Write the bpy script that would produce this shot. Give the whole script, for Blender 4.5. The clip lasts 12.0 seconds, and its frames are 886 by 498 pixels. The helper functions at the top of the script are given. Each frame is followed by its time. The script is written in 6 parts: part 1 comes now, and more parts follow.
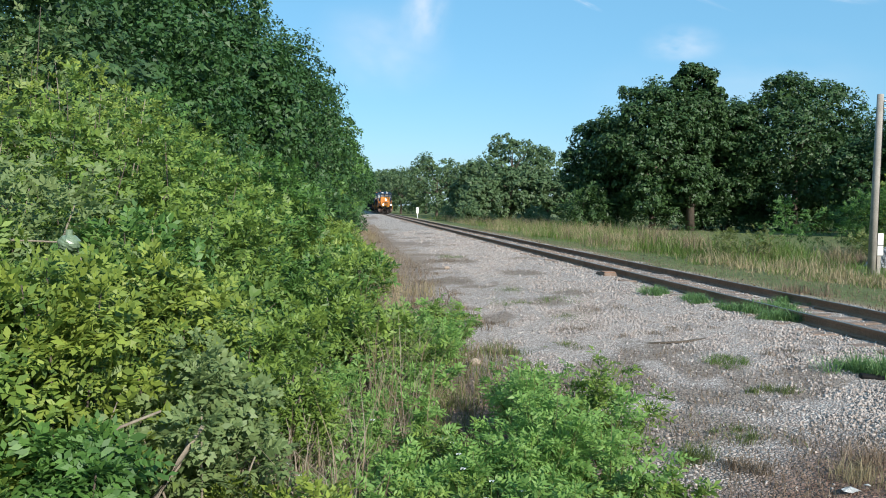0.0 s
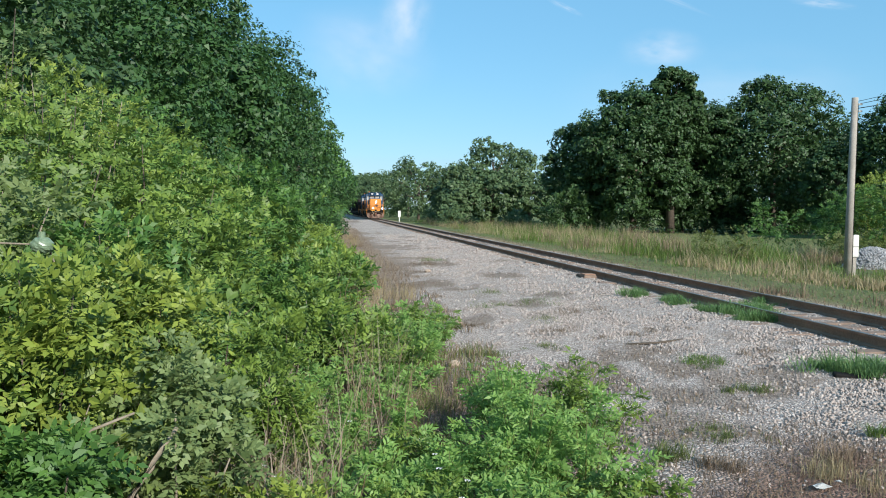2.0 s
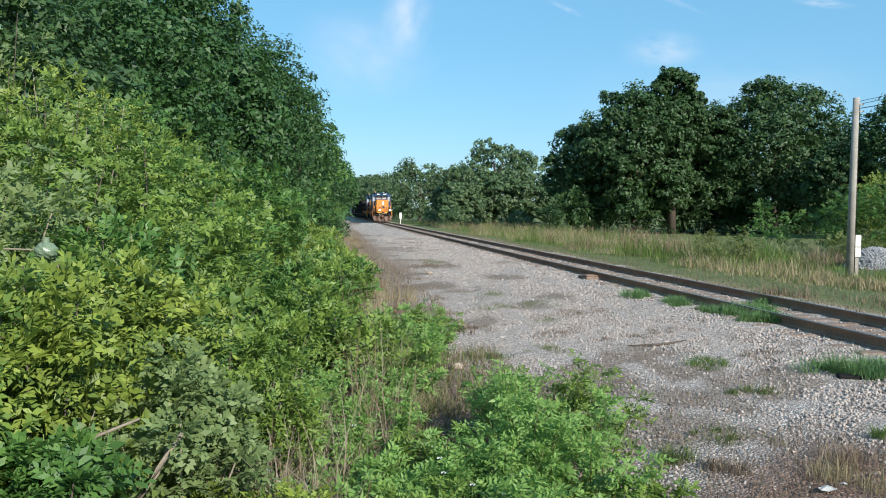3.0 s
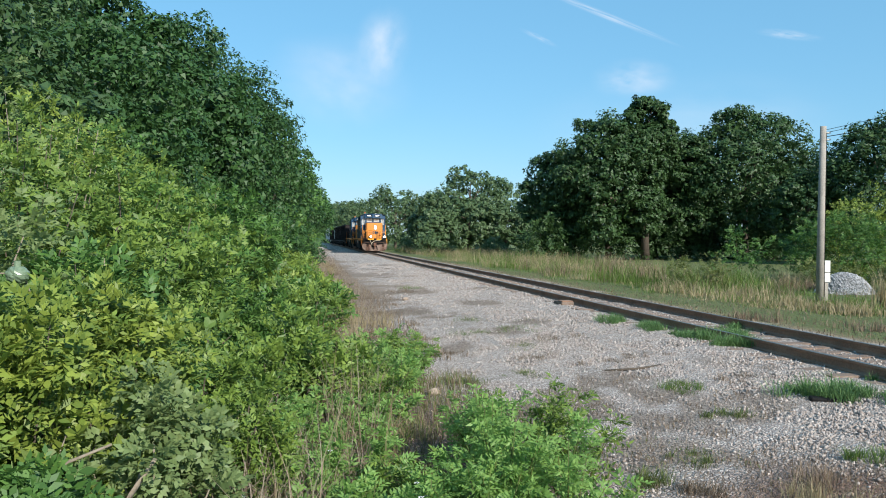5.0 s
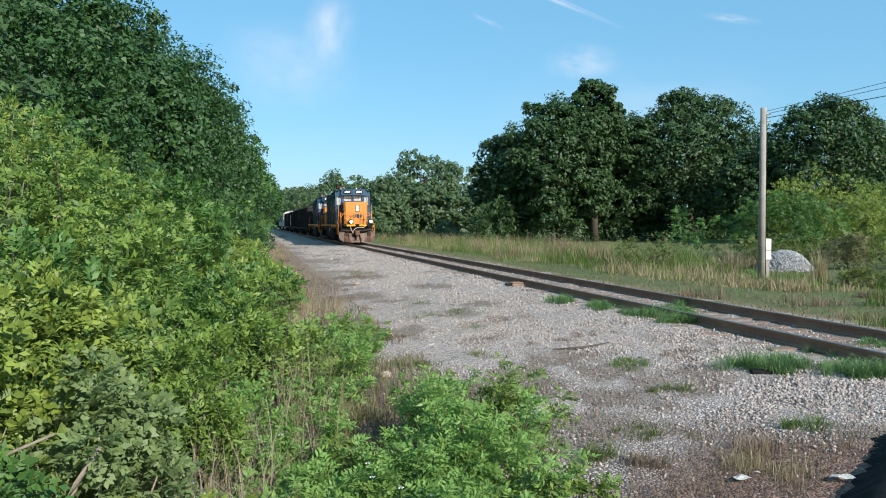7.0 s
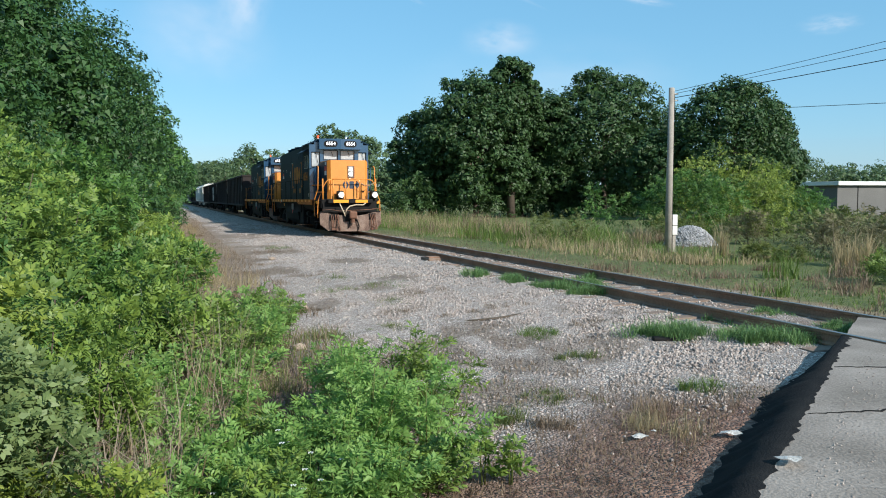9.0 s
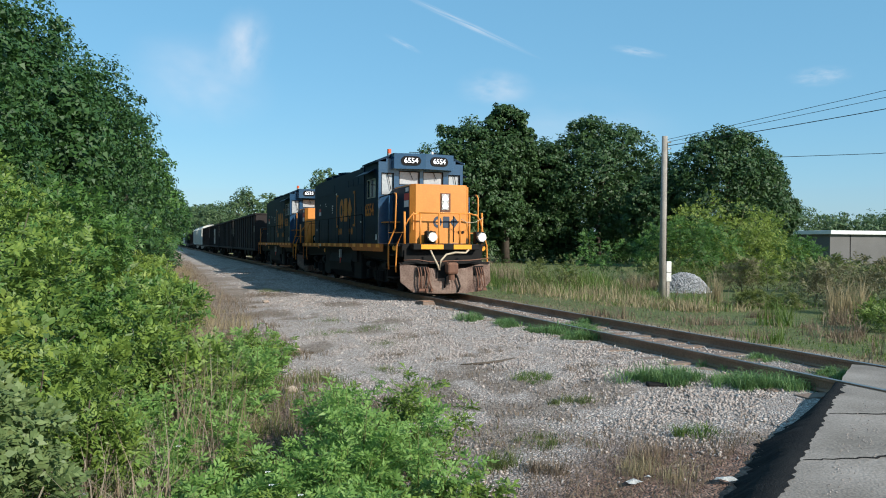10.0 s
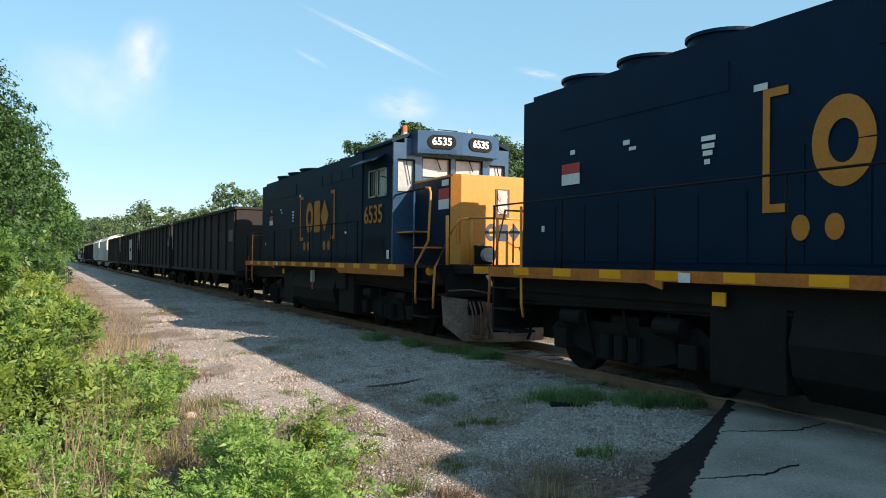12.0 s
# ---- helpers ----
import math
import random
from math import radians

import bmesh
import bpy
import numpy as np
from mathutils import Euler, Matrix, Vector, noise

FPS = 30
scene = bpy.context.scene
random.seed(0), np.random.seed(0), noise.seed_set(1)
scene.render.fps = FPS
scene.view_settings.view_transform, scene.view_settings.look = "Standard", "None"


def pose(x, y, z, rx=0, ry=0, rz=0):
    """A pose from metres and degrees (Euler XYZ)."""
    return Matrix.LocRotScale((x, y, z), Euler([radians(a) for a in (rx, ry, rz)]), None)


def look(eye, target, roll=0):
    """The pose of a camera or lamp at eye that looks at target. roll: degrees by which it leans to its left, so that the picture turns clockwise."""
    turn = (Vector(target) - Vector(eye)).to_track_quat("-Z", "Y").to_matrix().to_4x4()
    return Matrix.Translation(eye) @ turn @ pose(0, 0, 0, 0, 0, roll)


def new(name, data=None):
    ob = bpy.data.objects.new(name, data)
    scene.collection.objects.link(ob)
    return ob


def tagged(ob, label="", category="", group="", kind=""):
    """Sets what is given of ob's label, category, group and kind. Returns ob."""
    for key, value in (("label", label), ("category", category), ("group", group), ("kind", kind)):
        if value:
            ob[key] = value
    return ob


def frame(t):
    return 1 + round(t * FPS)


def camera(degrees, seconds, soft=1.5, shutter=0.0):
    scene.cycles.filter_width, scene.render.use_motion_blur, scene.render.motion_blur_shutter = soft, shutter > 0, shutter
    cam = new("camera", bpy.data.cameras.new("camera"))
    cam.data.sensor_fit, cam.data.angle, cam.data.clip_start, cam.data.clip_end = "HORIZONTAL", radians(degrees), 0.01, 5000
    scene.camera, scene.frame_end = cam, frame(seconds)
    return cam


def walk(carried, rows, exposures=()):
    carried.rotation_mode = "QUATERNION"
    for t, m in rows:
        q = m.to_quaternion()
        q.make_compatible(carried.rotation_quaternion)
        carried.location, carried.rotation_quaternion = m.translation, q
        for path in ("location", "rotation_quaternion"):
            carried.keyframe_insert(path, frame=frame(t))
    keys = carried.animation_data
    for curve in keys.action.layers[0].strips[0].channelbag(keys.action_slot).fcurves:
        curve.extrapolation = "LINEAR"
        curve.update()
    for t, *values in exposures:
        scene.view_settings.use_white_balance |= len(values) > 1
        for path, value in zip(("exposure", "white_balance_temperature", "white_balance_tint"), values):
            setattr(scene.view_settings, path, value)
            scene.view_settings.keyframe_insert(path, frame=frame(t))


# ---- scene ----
# The camera is hand-held beside a level crossing; x is across the track, y along it, z = 0 on the rail heads.
cam = camera(58.9, 12.0, 1.0)
PATH = [
    (0.0, pose(-0.109, 0.113, 1.758, 86.845, -0.680, -7.109)),
    (0.5, pose(-0.101, 0.107, 1.745, 87.624, -0.346, -7.299)),
    (1.0, pose(-0.085, 0.104, 1.727, 87.105, -0.303, -8.236)),
    (1.5, pose(-0.083, 0.105, 1.743, 87.053, -0.528, -8.198)),
    (2.0, pose(-0.067, 0.084, 1.741, 87.117, -0.528, -8.413)),
    (2.5, pose(-0.085, 0.086, 1.752, 87.180, -0.266, -8.284)),
    (4.5, pose(-0.079, 0.093, 1.759, 88.042, -0.593, -9.119)),
    (5.0, pose(-0.096, 0.074, 1.734, 89.173, -0.278, -10.118)),
    (5.5, pose(-0.055, 0.048, 1.722, 88.303, -0.489, -10.582)),
    (6.0, pose(-0.063, 0.062, 1.735, 86.971, -0.118, -11.156)),
    (6.5, pose(-0.073, 0.053, 1.724, 88.354, 0.533, -12.412)),
    (8.5, pose(-0.041, -0.021, 1.684, 86.165, 0.064, -17.842)),
    (9.0, pose(-0.031, -0.046, 1.659, 86.263, 0.236, -19.560)),
    (9.5, pose(-0.063, -0.031, 1.629, 87.922, 0.135, -20.082)),
    (10.0, pose(-0.033, -0.066, 1.630, 89.570, -0.310, -19.931)),
    (10.5, pose(-0.074, -0.069, 1.657, 88.823, -0.455, -21.551)),
    (11.0, pose(-0.057, -0.081, 1.686, 90.020, -0.587, -22.822)),
    (11.5, pose(-0.028, -0.091, 1.679, 90.644, -0.882, -24.522)),
    (12.0, pose(-0.034, -0.037, 1.698, 90.826, -0.654, -26.756)),
]
walk(cam, PATH, [(0.0, 0.36, 6200, 9), (8.5, 0.34, 6220, 9), (10.5, 0.17, 6300, 9), (11.0, 0.17, 6350, 11), (11.5, 0.5, 7000, 15), (12.0, 0.7, 7500, 17)])

# ---- light ----
SUN_TO = Vector((0.43, -0.90, 0.573)).normalized()
world = bpy.data.worlds.new("world")
scene.world = world
world.use_nodes = True
wn, wl = world.node_tree.nodes, world.node_tree.links
sky = wn.new("ShaderNodeTexSky")
sky.sky_type, sky.sun_disc = "NISHITA", False
sky.sun_elevation = math.asin(SUN_TO.z)
sky.sun_rotation = math.atan2(SUN_TO.x, SUN_TO.y)
sky.altitude, sky.air_density, sky.dust_density, sky.ozone_density = 10, 1.0, 0.5, 3.0
rich = wn.new("ShaderNodeHueSaturation")
rich.inputs["Saturation"].default_value = 1.15
rich.inputs["Hue"].default_value = 0.485
wl.new(sky.outputs[0], rich.inputs["Color"])
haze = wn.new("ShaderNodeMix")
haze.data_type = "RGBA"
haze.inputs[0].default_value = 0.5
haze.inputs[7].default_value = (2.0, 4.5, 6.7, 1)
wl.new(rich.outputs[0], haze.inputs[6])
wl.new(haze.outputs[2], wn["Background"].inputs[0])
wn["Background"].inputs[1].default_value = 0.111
sun = new("sun", bpy.data.lights.new("sun", "SUN"))
sun.data.energy, sun.data.angle, sun.data.color = 5.0, radians(0.5), (1.0, 0.93, 0.82)
sun.matrix_world = look((0, 0, 50), Vector((0, 0, 50)) - SUN_TO)


# ---- materials ----
def mat(name, base, other=None, rough=0.6, scale=4.0, fine=40.0, bump=0.0, metal=0.0, amount=0.5, island=0.0, coat=0.0):
    """A surface that varies between two colours at two scales; island mixes by piece."""
    m = bpy.data.materials.new(name)
    m.use_nodes = True
    n, l = m.node_tree.nodes, m.node_tree.links
    b = n["Principled BSDF"]
    b.inputs["Roughness"].default_value, b.inputs["Metallic"].default_value = rough, metal
    b.inputs["Coat Weight"].default_value = coat
    other = other or tuple(c * 0.7 for c in base)
    tc = n.new("ShaderNodeTexCoord")
    big, small = n.new("ShaderNodeTexNoise"), n.new("ShaderNodeTexNoise")
    big.inputs["Scale"].default_value, small.inputs["Scale"].default_value = scale, fine
    big.inputs["Detail"].default_value, small.inputs["Detail"].default_value = 5, 3
    l.new(tc.outputs["Object"], big.inputs["Vector"])
    l.new(tc.outputs["Object"], small.inputs["Vector"])
    add = n.new("ShaderNodeMath")
    add.operation = "MULTIPLY_ADD"
    l.new(small.outputs[0], add.inputs[0])
    add.inputs[1].default_value = 0.5
    half = n.new("ShaderNodeMath")
    half.operation = "MULTIPLY"
    half.inputs[1].default_value = 0.6
    l.new(big.outputs[0], half.inputs[0])
    l.new(half.outputs[0], add.inputs[2])
    fac = add.outputs[0]
    ramp = n.new("ShaderNodeMapRange")
    ramp.inputs[1].default_value, ramp.inputs[2].default_value = 0.55 - 0.25 * (1.2 - amount), 0.55 + 0.25 * (1.2 - amount)
    l.new(fac, ramp.inputs[0])
    fac = ramp.outputs[0]
    if island:
        geo = n.new("ShaderNodeNewGeometry")
        mx = n.new("ShaderNodeMix")
        mx.inputs[0].default_value = island
        l.new(fac, mx.inputs[2])
        l.new(geo.outputs["Random Per Island"], mx.inputs[3])
        fac = mx.outputs[0]
    mix = n.new("ShaderNodeMix")
    mix.data_type = "RGBA"
    mix.inputs[6].default_value, mix.inputs[7].default_value = (*base, 1), (*other, 1)
    l.new(fac, mix.inputs[0])
    l.new(mix.outputs[2], b.inputs["Base Color"])
    if bump:
        bp = n.new("ShaderNodeBump")
        bp.inputs["Strength"].default_value, bp.inputs["Distance"].default_value = bump, 0.02
        l.new(small.outputs[0], bp.inputs["Height"])
        l.new(bp.outputs[0], b.inputs["Normal"])
    return m


def leaf_mat(name, light, dark, back=0.35):
    """Foliage: colour by leaf and by region, some light passing through."""
    m = mat(name, light, dark, rough=0.55, scale=0.7, fine=3.0, amount=0.6, island=0.65)
    n, l = m.node_tree.nodes, m.node_tree.links
    b = n["Principled BSDF"]
    tr = n.new("ShaderNodeBsdfTranslucent")
    col = b.inputs["Base Color"].links[0].from_socket
    l.new(col, tr.inputs[0])
    mx = n.new("ShaderNodeMixShader")
    mx.inputs[0].default_value = back
    l.new(b.outputs[0], mx.inputs[1])
    l.new(tr.outputs[0], mx.inputs[2])
    l.new(mx.outputs[0], n["Material Output"].inputs[0])
    return m


def glow(name, colour, strength):
    m = bpy.data.materials.new(name)
    m.use_nodes = True
    b = m.node_tree.nodes["Principled BSDF"]
    b.inputs["Base Color"].default_value = (*colour, 1)
    b.inputs["Emission Color"].default_value = (*colour, 1)
    b.inputs["Emission Strength"].default_value = strength
    return m


M_LIME = leaf_mat("leaf_light_green", (0.25, 0.352, 0.06), (0.04, 0.095, 0.016), 0.28)
M_YELLOWISH = leaf_mat("leaf_yellow_green", (0.33, 0.405, 0.066), (0.075, 0.13, 0.023), 0.3)
M_SAGE = leaf_mat("leaf_grey_green", (0.25, 0.32, 0.12), (0.12, 0.18, 0.06), 0.35)
M_MID = leaf_mat("leaf_mid_green", (0.135, 0.265, 0.05), (0.034, 0.092, 0.02), 0.3)
M_MID2 = leaf_mat("leaf_deep_green", (0.066, 0.148, 0.032), (0.02, 0.058, 0.015), 0.28)
M_OAK = leaf_mat("leaf_oak", (0.075, 0.145, 0.038), (0.02, 0.05, 0.016), 0.25)
# far leaves: haze of distance mixed into a paler green
M_FAR_HAZE = leaf_mat("leaf_far_hazed", (0.13, 0.2, 0.075), (0.06, 0.105, 0.045), 0.25)
M_WEED = leaf_mat("leaf_weed", (0.3, 0.47, 0.12), (0.15, 0.28, 0.065), 0.45)
M_GRASS = leaf_mat("grass_green", (0.16, 0.235, 0.042), (0.08, 0.135, 0.022), 0.33)
M_TRACKGRASS = leaf_mat("grass_lush", (0.2, 0.33, 0.11), (0.1, 0.19, 0.06), 0.35)
M_OLIVE = leaf_mat("leaf_olive", (0.174, 0.209, 0.052), (0.096, 0.122, 0.030), 0.35)
M_DRYBUSH = leaf_mat("leaf_brownish", (0.24, 0.215, 0.11), (0.11, 0.11, 0.045), 0.3)
M_HAY = leaf_mat("grass_brown", (0.261, 0.191, 0.122), (0.148, 0.100, 0.061), 0.2)
M_JUG = mat("cloudy_plastic", (0.2, 0.26, 0.17), (0.12, 0.17, 0.1), 0.35, 8, 40, 0.1)
M_PALEROCK = mat("pale_rock", (0.479, 0.374, 0.287), (0.313, 0.235, 0.174), 0.9, 6, 40, 0.4)
M_GREYWALL = mat("grey_block_wall", (0.15, 0.145, 0.14), (0.11, 0.105, 0.1), 0.85, 0.4, 9, 0.1)
M_STRAW = leaf_mat("grass_dry", (0.452, 0.374, 0.217), (0.278, 0.217, 0.113), 0.35)
M_BARK = mat("bark", (0.12, 0.09, 0.065), (0.05, 0.04, 0.03), 0.9, 3, 30, 0.6)
M_TWIG = mat("twig_grey", (0.3, 0.25, 0.19), (0.17, 0.14, 0.1), 0.9, 6, 40, 0.3)
M_STONE = mat("ballast_stone", (0.52, 0.455, 0.41), (0.23, 0.185, 0.16), 0.9, 3, 30, 0.2, island=0.8)
M_HEAP = mat("grey_gravel", (0.46, 0.46, 0.46), (0.22, 0.22, 0.225), 0.9, 3, 30, 0.2, island=0.6)
M_RAIL = mat("rail_rust", (0.38, 0.22, 0.14), (0.19, 0.11, 0.07), 0.8, 2, 40, 0.2)
M_RAILTOP = mat("rail_head", (0.3, 0.27, 0.25), (0.2, 0.17, 0.15), 0.35, 2, 60, 0.0, metal=0.8)
M_TIE = mat("sleeper_wood", (0.3, 0.22, 0.17), (0.13, 0.085, 0.06), 0.9, 3, 25, 0.5, island=0.4)
M_ROAD = mat("old_asphalt", (0.34, 0.297, 0.258), (0.17, 0.145, 0.12), 0.92, 1.3, 45, 0.5, amount=0.6)
# black asphalt, with the shade of the road's sloping edge in the tone
M_TAR_SHADE = mat("black_asphalt_and_shade", (0.011, 0.011, 0.012), (0.024, 0.023, 0.022), 0.95, 5, 70, 0.6)
M_TAR_SHADE.node_tree.nodes["Principled BSDF"].inputs["Specular IOR Level"].default_value = 0.12
M_POLE = mat("weathered_pole", (0.38, 0.345, 0.3), (0.22, 0.195, 0.165), 0.9, 2, 30, 0.3)
# one blue paint twice: shaded-side tone, then sunlit, sky-reflecting front tone
M_BLUE_SHADED = mat("blue_paint_shaded", (0.001, 0.018, 0.042), (0.001, 0.012, 0.03), 0.5, 1.2, 22, 0.02)
M_BLUE_LIT = mat("cab_blue_paint_lit", (0.03, 0.078, 0.15), (0.02, 0.055, 0.11), 0.18, 1.5, 14, 0.02, coat=0.8)
# dust on the windshields; on the side pane, a reflection painted pale
M_DUSTY_SHEEN = mat("dusty_glass_and_sheen", (0.5, 0.51, 0.51), (0.33, 0.34, 0.345), 0.15, 2.5, 14, 0.0, coat=0.8)
M_BLUE_SHADED.node_tree.nodes["Principled BSDF"].inputs["Specular IOR Level"].default_value = 0.12
M_YELLOW = mat("yellow_paint", (0.7, 0.262, 0.04), (0.58, 0.205, 0.03), 0.45, 1.5, 20, 0.02)
M_STEEL = mat("dark_steel", (0.013, 0.012, 0.011), (0.007, 0.006, 0.006), 0.75, 2, 25, 0.1)
M_STEEL.node_tree.nodes["Principled BSDF"].inputs["Specular IOR Level"].default_value = 0.2
M_PLOW = mat("dusty_plow", (0.46, 0.33, 0.26), (0.17, 0.095, 0.07), 0.8, 2.5, 25, 0.2)
M_CAR = mat("dark_car_steel", (0.014, 0.012, 0.012), (0.026, 0.016, 0.014), 0.85, 0.6, 12, 0.1)
M_WHITE = mat("white_paint", (0.78, 0.78, 0.76), (0.62, 0.61, 0.58), 0.5, 1.5, 20)


M_LIT = glow("headlight_lens", (1.0, 0.93, 0.8), 30.0)
M_GLASS = mat("cab_window_glass", (0.07, 0.08, 0.085), (0.045, 0.05, 0.055), 0.12, 1.5, 8, 0.0, coat=0.6)
M_FADED = mat("faded_gold_paint", (0.58, 0.2, 0.018), (0.42, 0.14, 0.014), 0.6, 3, 30)
M_SILL = mat("dirty_orange_sill", (0.58, 0.165, 0.012), (0.32, 0.09, 0.012), 0.7, 2.5, 18, 0.1)
M_PATCH = mat("yellow_reflector", (0.9, 0.36, 0.012), (0.8, 0.3, 0.012), 0.4, 4, 30)
M_NAVY = mat("navy_marking", (0.015, 0.035, 0.06), (0.02, 0.04, 0.07), 0.5, 4, 30)
M_RED = mat("red_decal", (0.55, 0.05, 0.035), (0.45, 0.05, 0.04), 0.5, 6, 40)
M_HOSE = mat("rusty_hose", (0.2, 0.09, 0.05), (0.09, 0.045, 0.03), 0.8, 8, 50, 0.2)
M_PALE = mat("pale_hose", (0.55, 0.46, 0.33), (0.36, 0.28, 0.19), 0.7, 8, 50, 0.1)
M_BEACON = mat("orange_beacon", (0.85, 0.16, 0.05), (0.7, 0.1, 0.04), 0.3, 6, 30)
M_ALU = mat("bare_aluminium", (0.5, 0.49, 0.46), (0.33, 0.32, 0.3), 0.4, 6, 30, metal=0.3)
M_CAR2 = mat("red_brown_car_steel", (0.055, 0.028, 0.022), (0.03, 0.019, 0.016), 0.75, 0.6, 12, 0.1)
M_HOPPER = mat("off_white_car_paint", (0.72, 0.71, 0.66), (0.5, 0.48, 0.43), 0.6, 0.5, 12, 0.05)
M_TANK = mat("grey_tank_paint", (0.12, 0.115, 0.11), (0.07, 0.065, 0.06), 0.5, 0.8, 12, 0.05)
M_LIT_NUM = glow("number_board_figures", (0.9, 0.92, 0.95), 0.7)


# ---- shared builders ----
def part(name, bm, material, parent=None, label=""):
    me = bpy.data.meshes.new(name)
    bm.to_mesh(me)
    bm.free()
    me.materials.append(material)
    ob = new(name, me)
    if parent:
        ob.parent = parent
    if label:
        ob["label"] = label
    return ob


def raw(name, verts, faces, material, parent=None, smooth=False):
    """A mesh straight from numpy arrays; faces all of one length."""
    me = bpy.data.meshes.new(name)
    k = faces.shape[1]
    me.vertices.add(len(verts))
    me.vertices.foreach_set("co", np.ascontiguousarray(verts, dtype=np.float32).ravel())
    me.loops.add(faces.size)
    me.loops.foreach_set("vertex_index", np.ascontiguousarray(faces, dtype=np.int32).ravel())
    me.polygons.add(len(faces))
    me.polygons.foreach_set("loop_start", np.arange(0, faces.size, k, dtype=np.int32))
    me.update(calc_edges=True)
    me.validate()
    if smooth:
        me.polygons.foreach_set("use_smooth", np.ones(len(faces), dtype=bool))
    me.materials.append(material)
    ob = new(name, me)
    if parent:
        ob.parent = parent
    return ob


def empty(name, x, y, z, label, category, group="", rz=0.0):
    ob = new(name)
    ob.matrix_basis = pose(x, y, z, 0, 0, rz)
    return tagged(ob, label, category, group)


def box(bm, x0, x1, y0, y1, z0, z1, bevel=0.0):
    r = bmesh.ops.create_cube(bm, size=1.0, matrix=Matrix.LocRotScale(((x0 + x1) / 2, (y0 + y1) / 2, (z0 + z1) / 2), None, (abs(x1 - x0), abs(y1 - y0), abs(z1 - z0))))
    if bevel:
        bmesh.ops.bevel(bm, geom=list({e for v in r["verts"] for e in v.link_edges}), offset=bevel, segments=2, affect="EDGES", profile=0.5)
    return bm


def tube(bm, points, radius, sides=8, taper=1.0):
    """A round bar along a line of points."""
    rings = []
    n = len(points)
    pts = [Vector(p) for p in points]
    for i, p in enumerate(pts):
        d = (pts[min(i + 1, n - 1)] - pts[max(i - 1, 0)]).normalized()
        a = d.orthogonal().normalized() if abs(d.z) > 0.9 else d.cross(Vector((0, 0, 1))).normalized()
        c = d.cross(a)
        r = radius * (1 + (taper - 1) * i / max(n - 1, 1))
        rings.append([bm.verts.new(p + (a * math.cos(2 * math.pi * k / sides) + c * math.sin(2 * math.pi * k / sides)) * r) for k in range(sides)])
    for r0, r1 in zip(rings, rings[1:]):
        for k in range(sides):
            f = bm.faces.new((r0[k], r0[(k + 1) % sides], r1[(k + 1) % sides], r1[k]))
            f.smooth = True
    bm.faces.new(rings[0][::-1])
    bm.faces.new(rings[-1])
    return bm


def prism(bm, outline, x0, x1, axis=0):
    """An outline of (a, b) pairs drawn out along one axis: 0 gives (y, z), 1 gives (x, z), 2 gives (x, y)."""
    def at(a, b, t):
        return ((t, a, b), (a, t, b), (a, b, t))[axis]
    lo = [bm.verts.new(at(a, b, x0)) for a, b in outline]
    hi = [bm.verts.new(at(a, b, x1)) for a, b in outline]
    n = len(outline)
    fs = [bm.faces.new(lo), bm.faces.new(hi)]
    for i in range(n):
        fs.append(bm.faces.new((lo[i], lo[(i + 1) % n], hi[(i + 1) % n], hi[i])))
    bmesh.ops.recalc_face_normals(bm, faces=fs)
    return bm


def disc_z(bm, x, y, z, r, depth, sides=14):
    bmesh.ops.create_cone(bm, cap_ends=True, segments=sides, radius1=r, radius2=r, depth=depth, matrix=Matrix.Translation((x, y, z)))
    return bm


def leaf_tris(rng, pts, normals, size, spread=0.75):
    """Single-triangle leaves for crowns that stay far off."""
    n = len(pts)
    d = normals + rng.normal(0, spread, (n, 3))
    d /= np.linalg.norm(d, axis=1, keepdims=True) + 1e-9
    a = rng.normal(0, 1, (n, 3))
    a -= (a * d).sum(1, keepdims=True) * d
    a /= np.linalg.norm(a, axis=1, keepdims=True) + 1e-9
    b = np.cross(d, a)
    s = (size * rng.uniform(0.6, 1.4, n))[:, None]
    v = np.stack([pts + a * s, pts - a * s * 0.6 + b * s * 0.62, pts - a * s * 0.6 - b * s * 0.62], 1).reshape(-1, 3)
    return v, np.arange(3 * n).reshape(n, 3)


def clump_points(rng, centres, radii, per, flat=0.7, up=0.35):
    """Points in the outer shell of many small ellipsoids, fuller above."""
    n = len(centres) * per
    c = np.repeat(centres, per, 0)
    r = np.repeat(radii, per)[:, None]
    d = rng.normal(0, 1, (n, 3))
    d[:, 2] += up
    d /= np.linalg.norm(d, axis=1, keepdims=True)
    p = c + d * r * rng.uniform(0.55, 1.08, (n, 1)) * np.array([1, 1, flat])
    d[:, 2] += 0.5
    return p, d


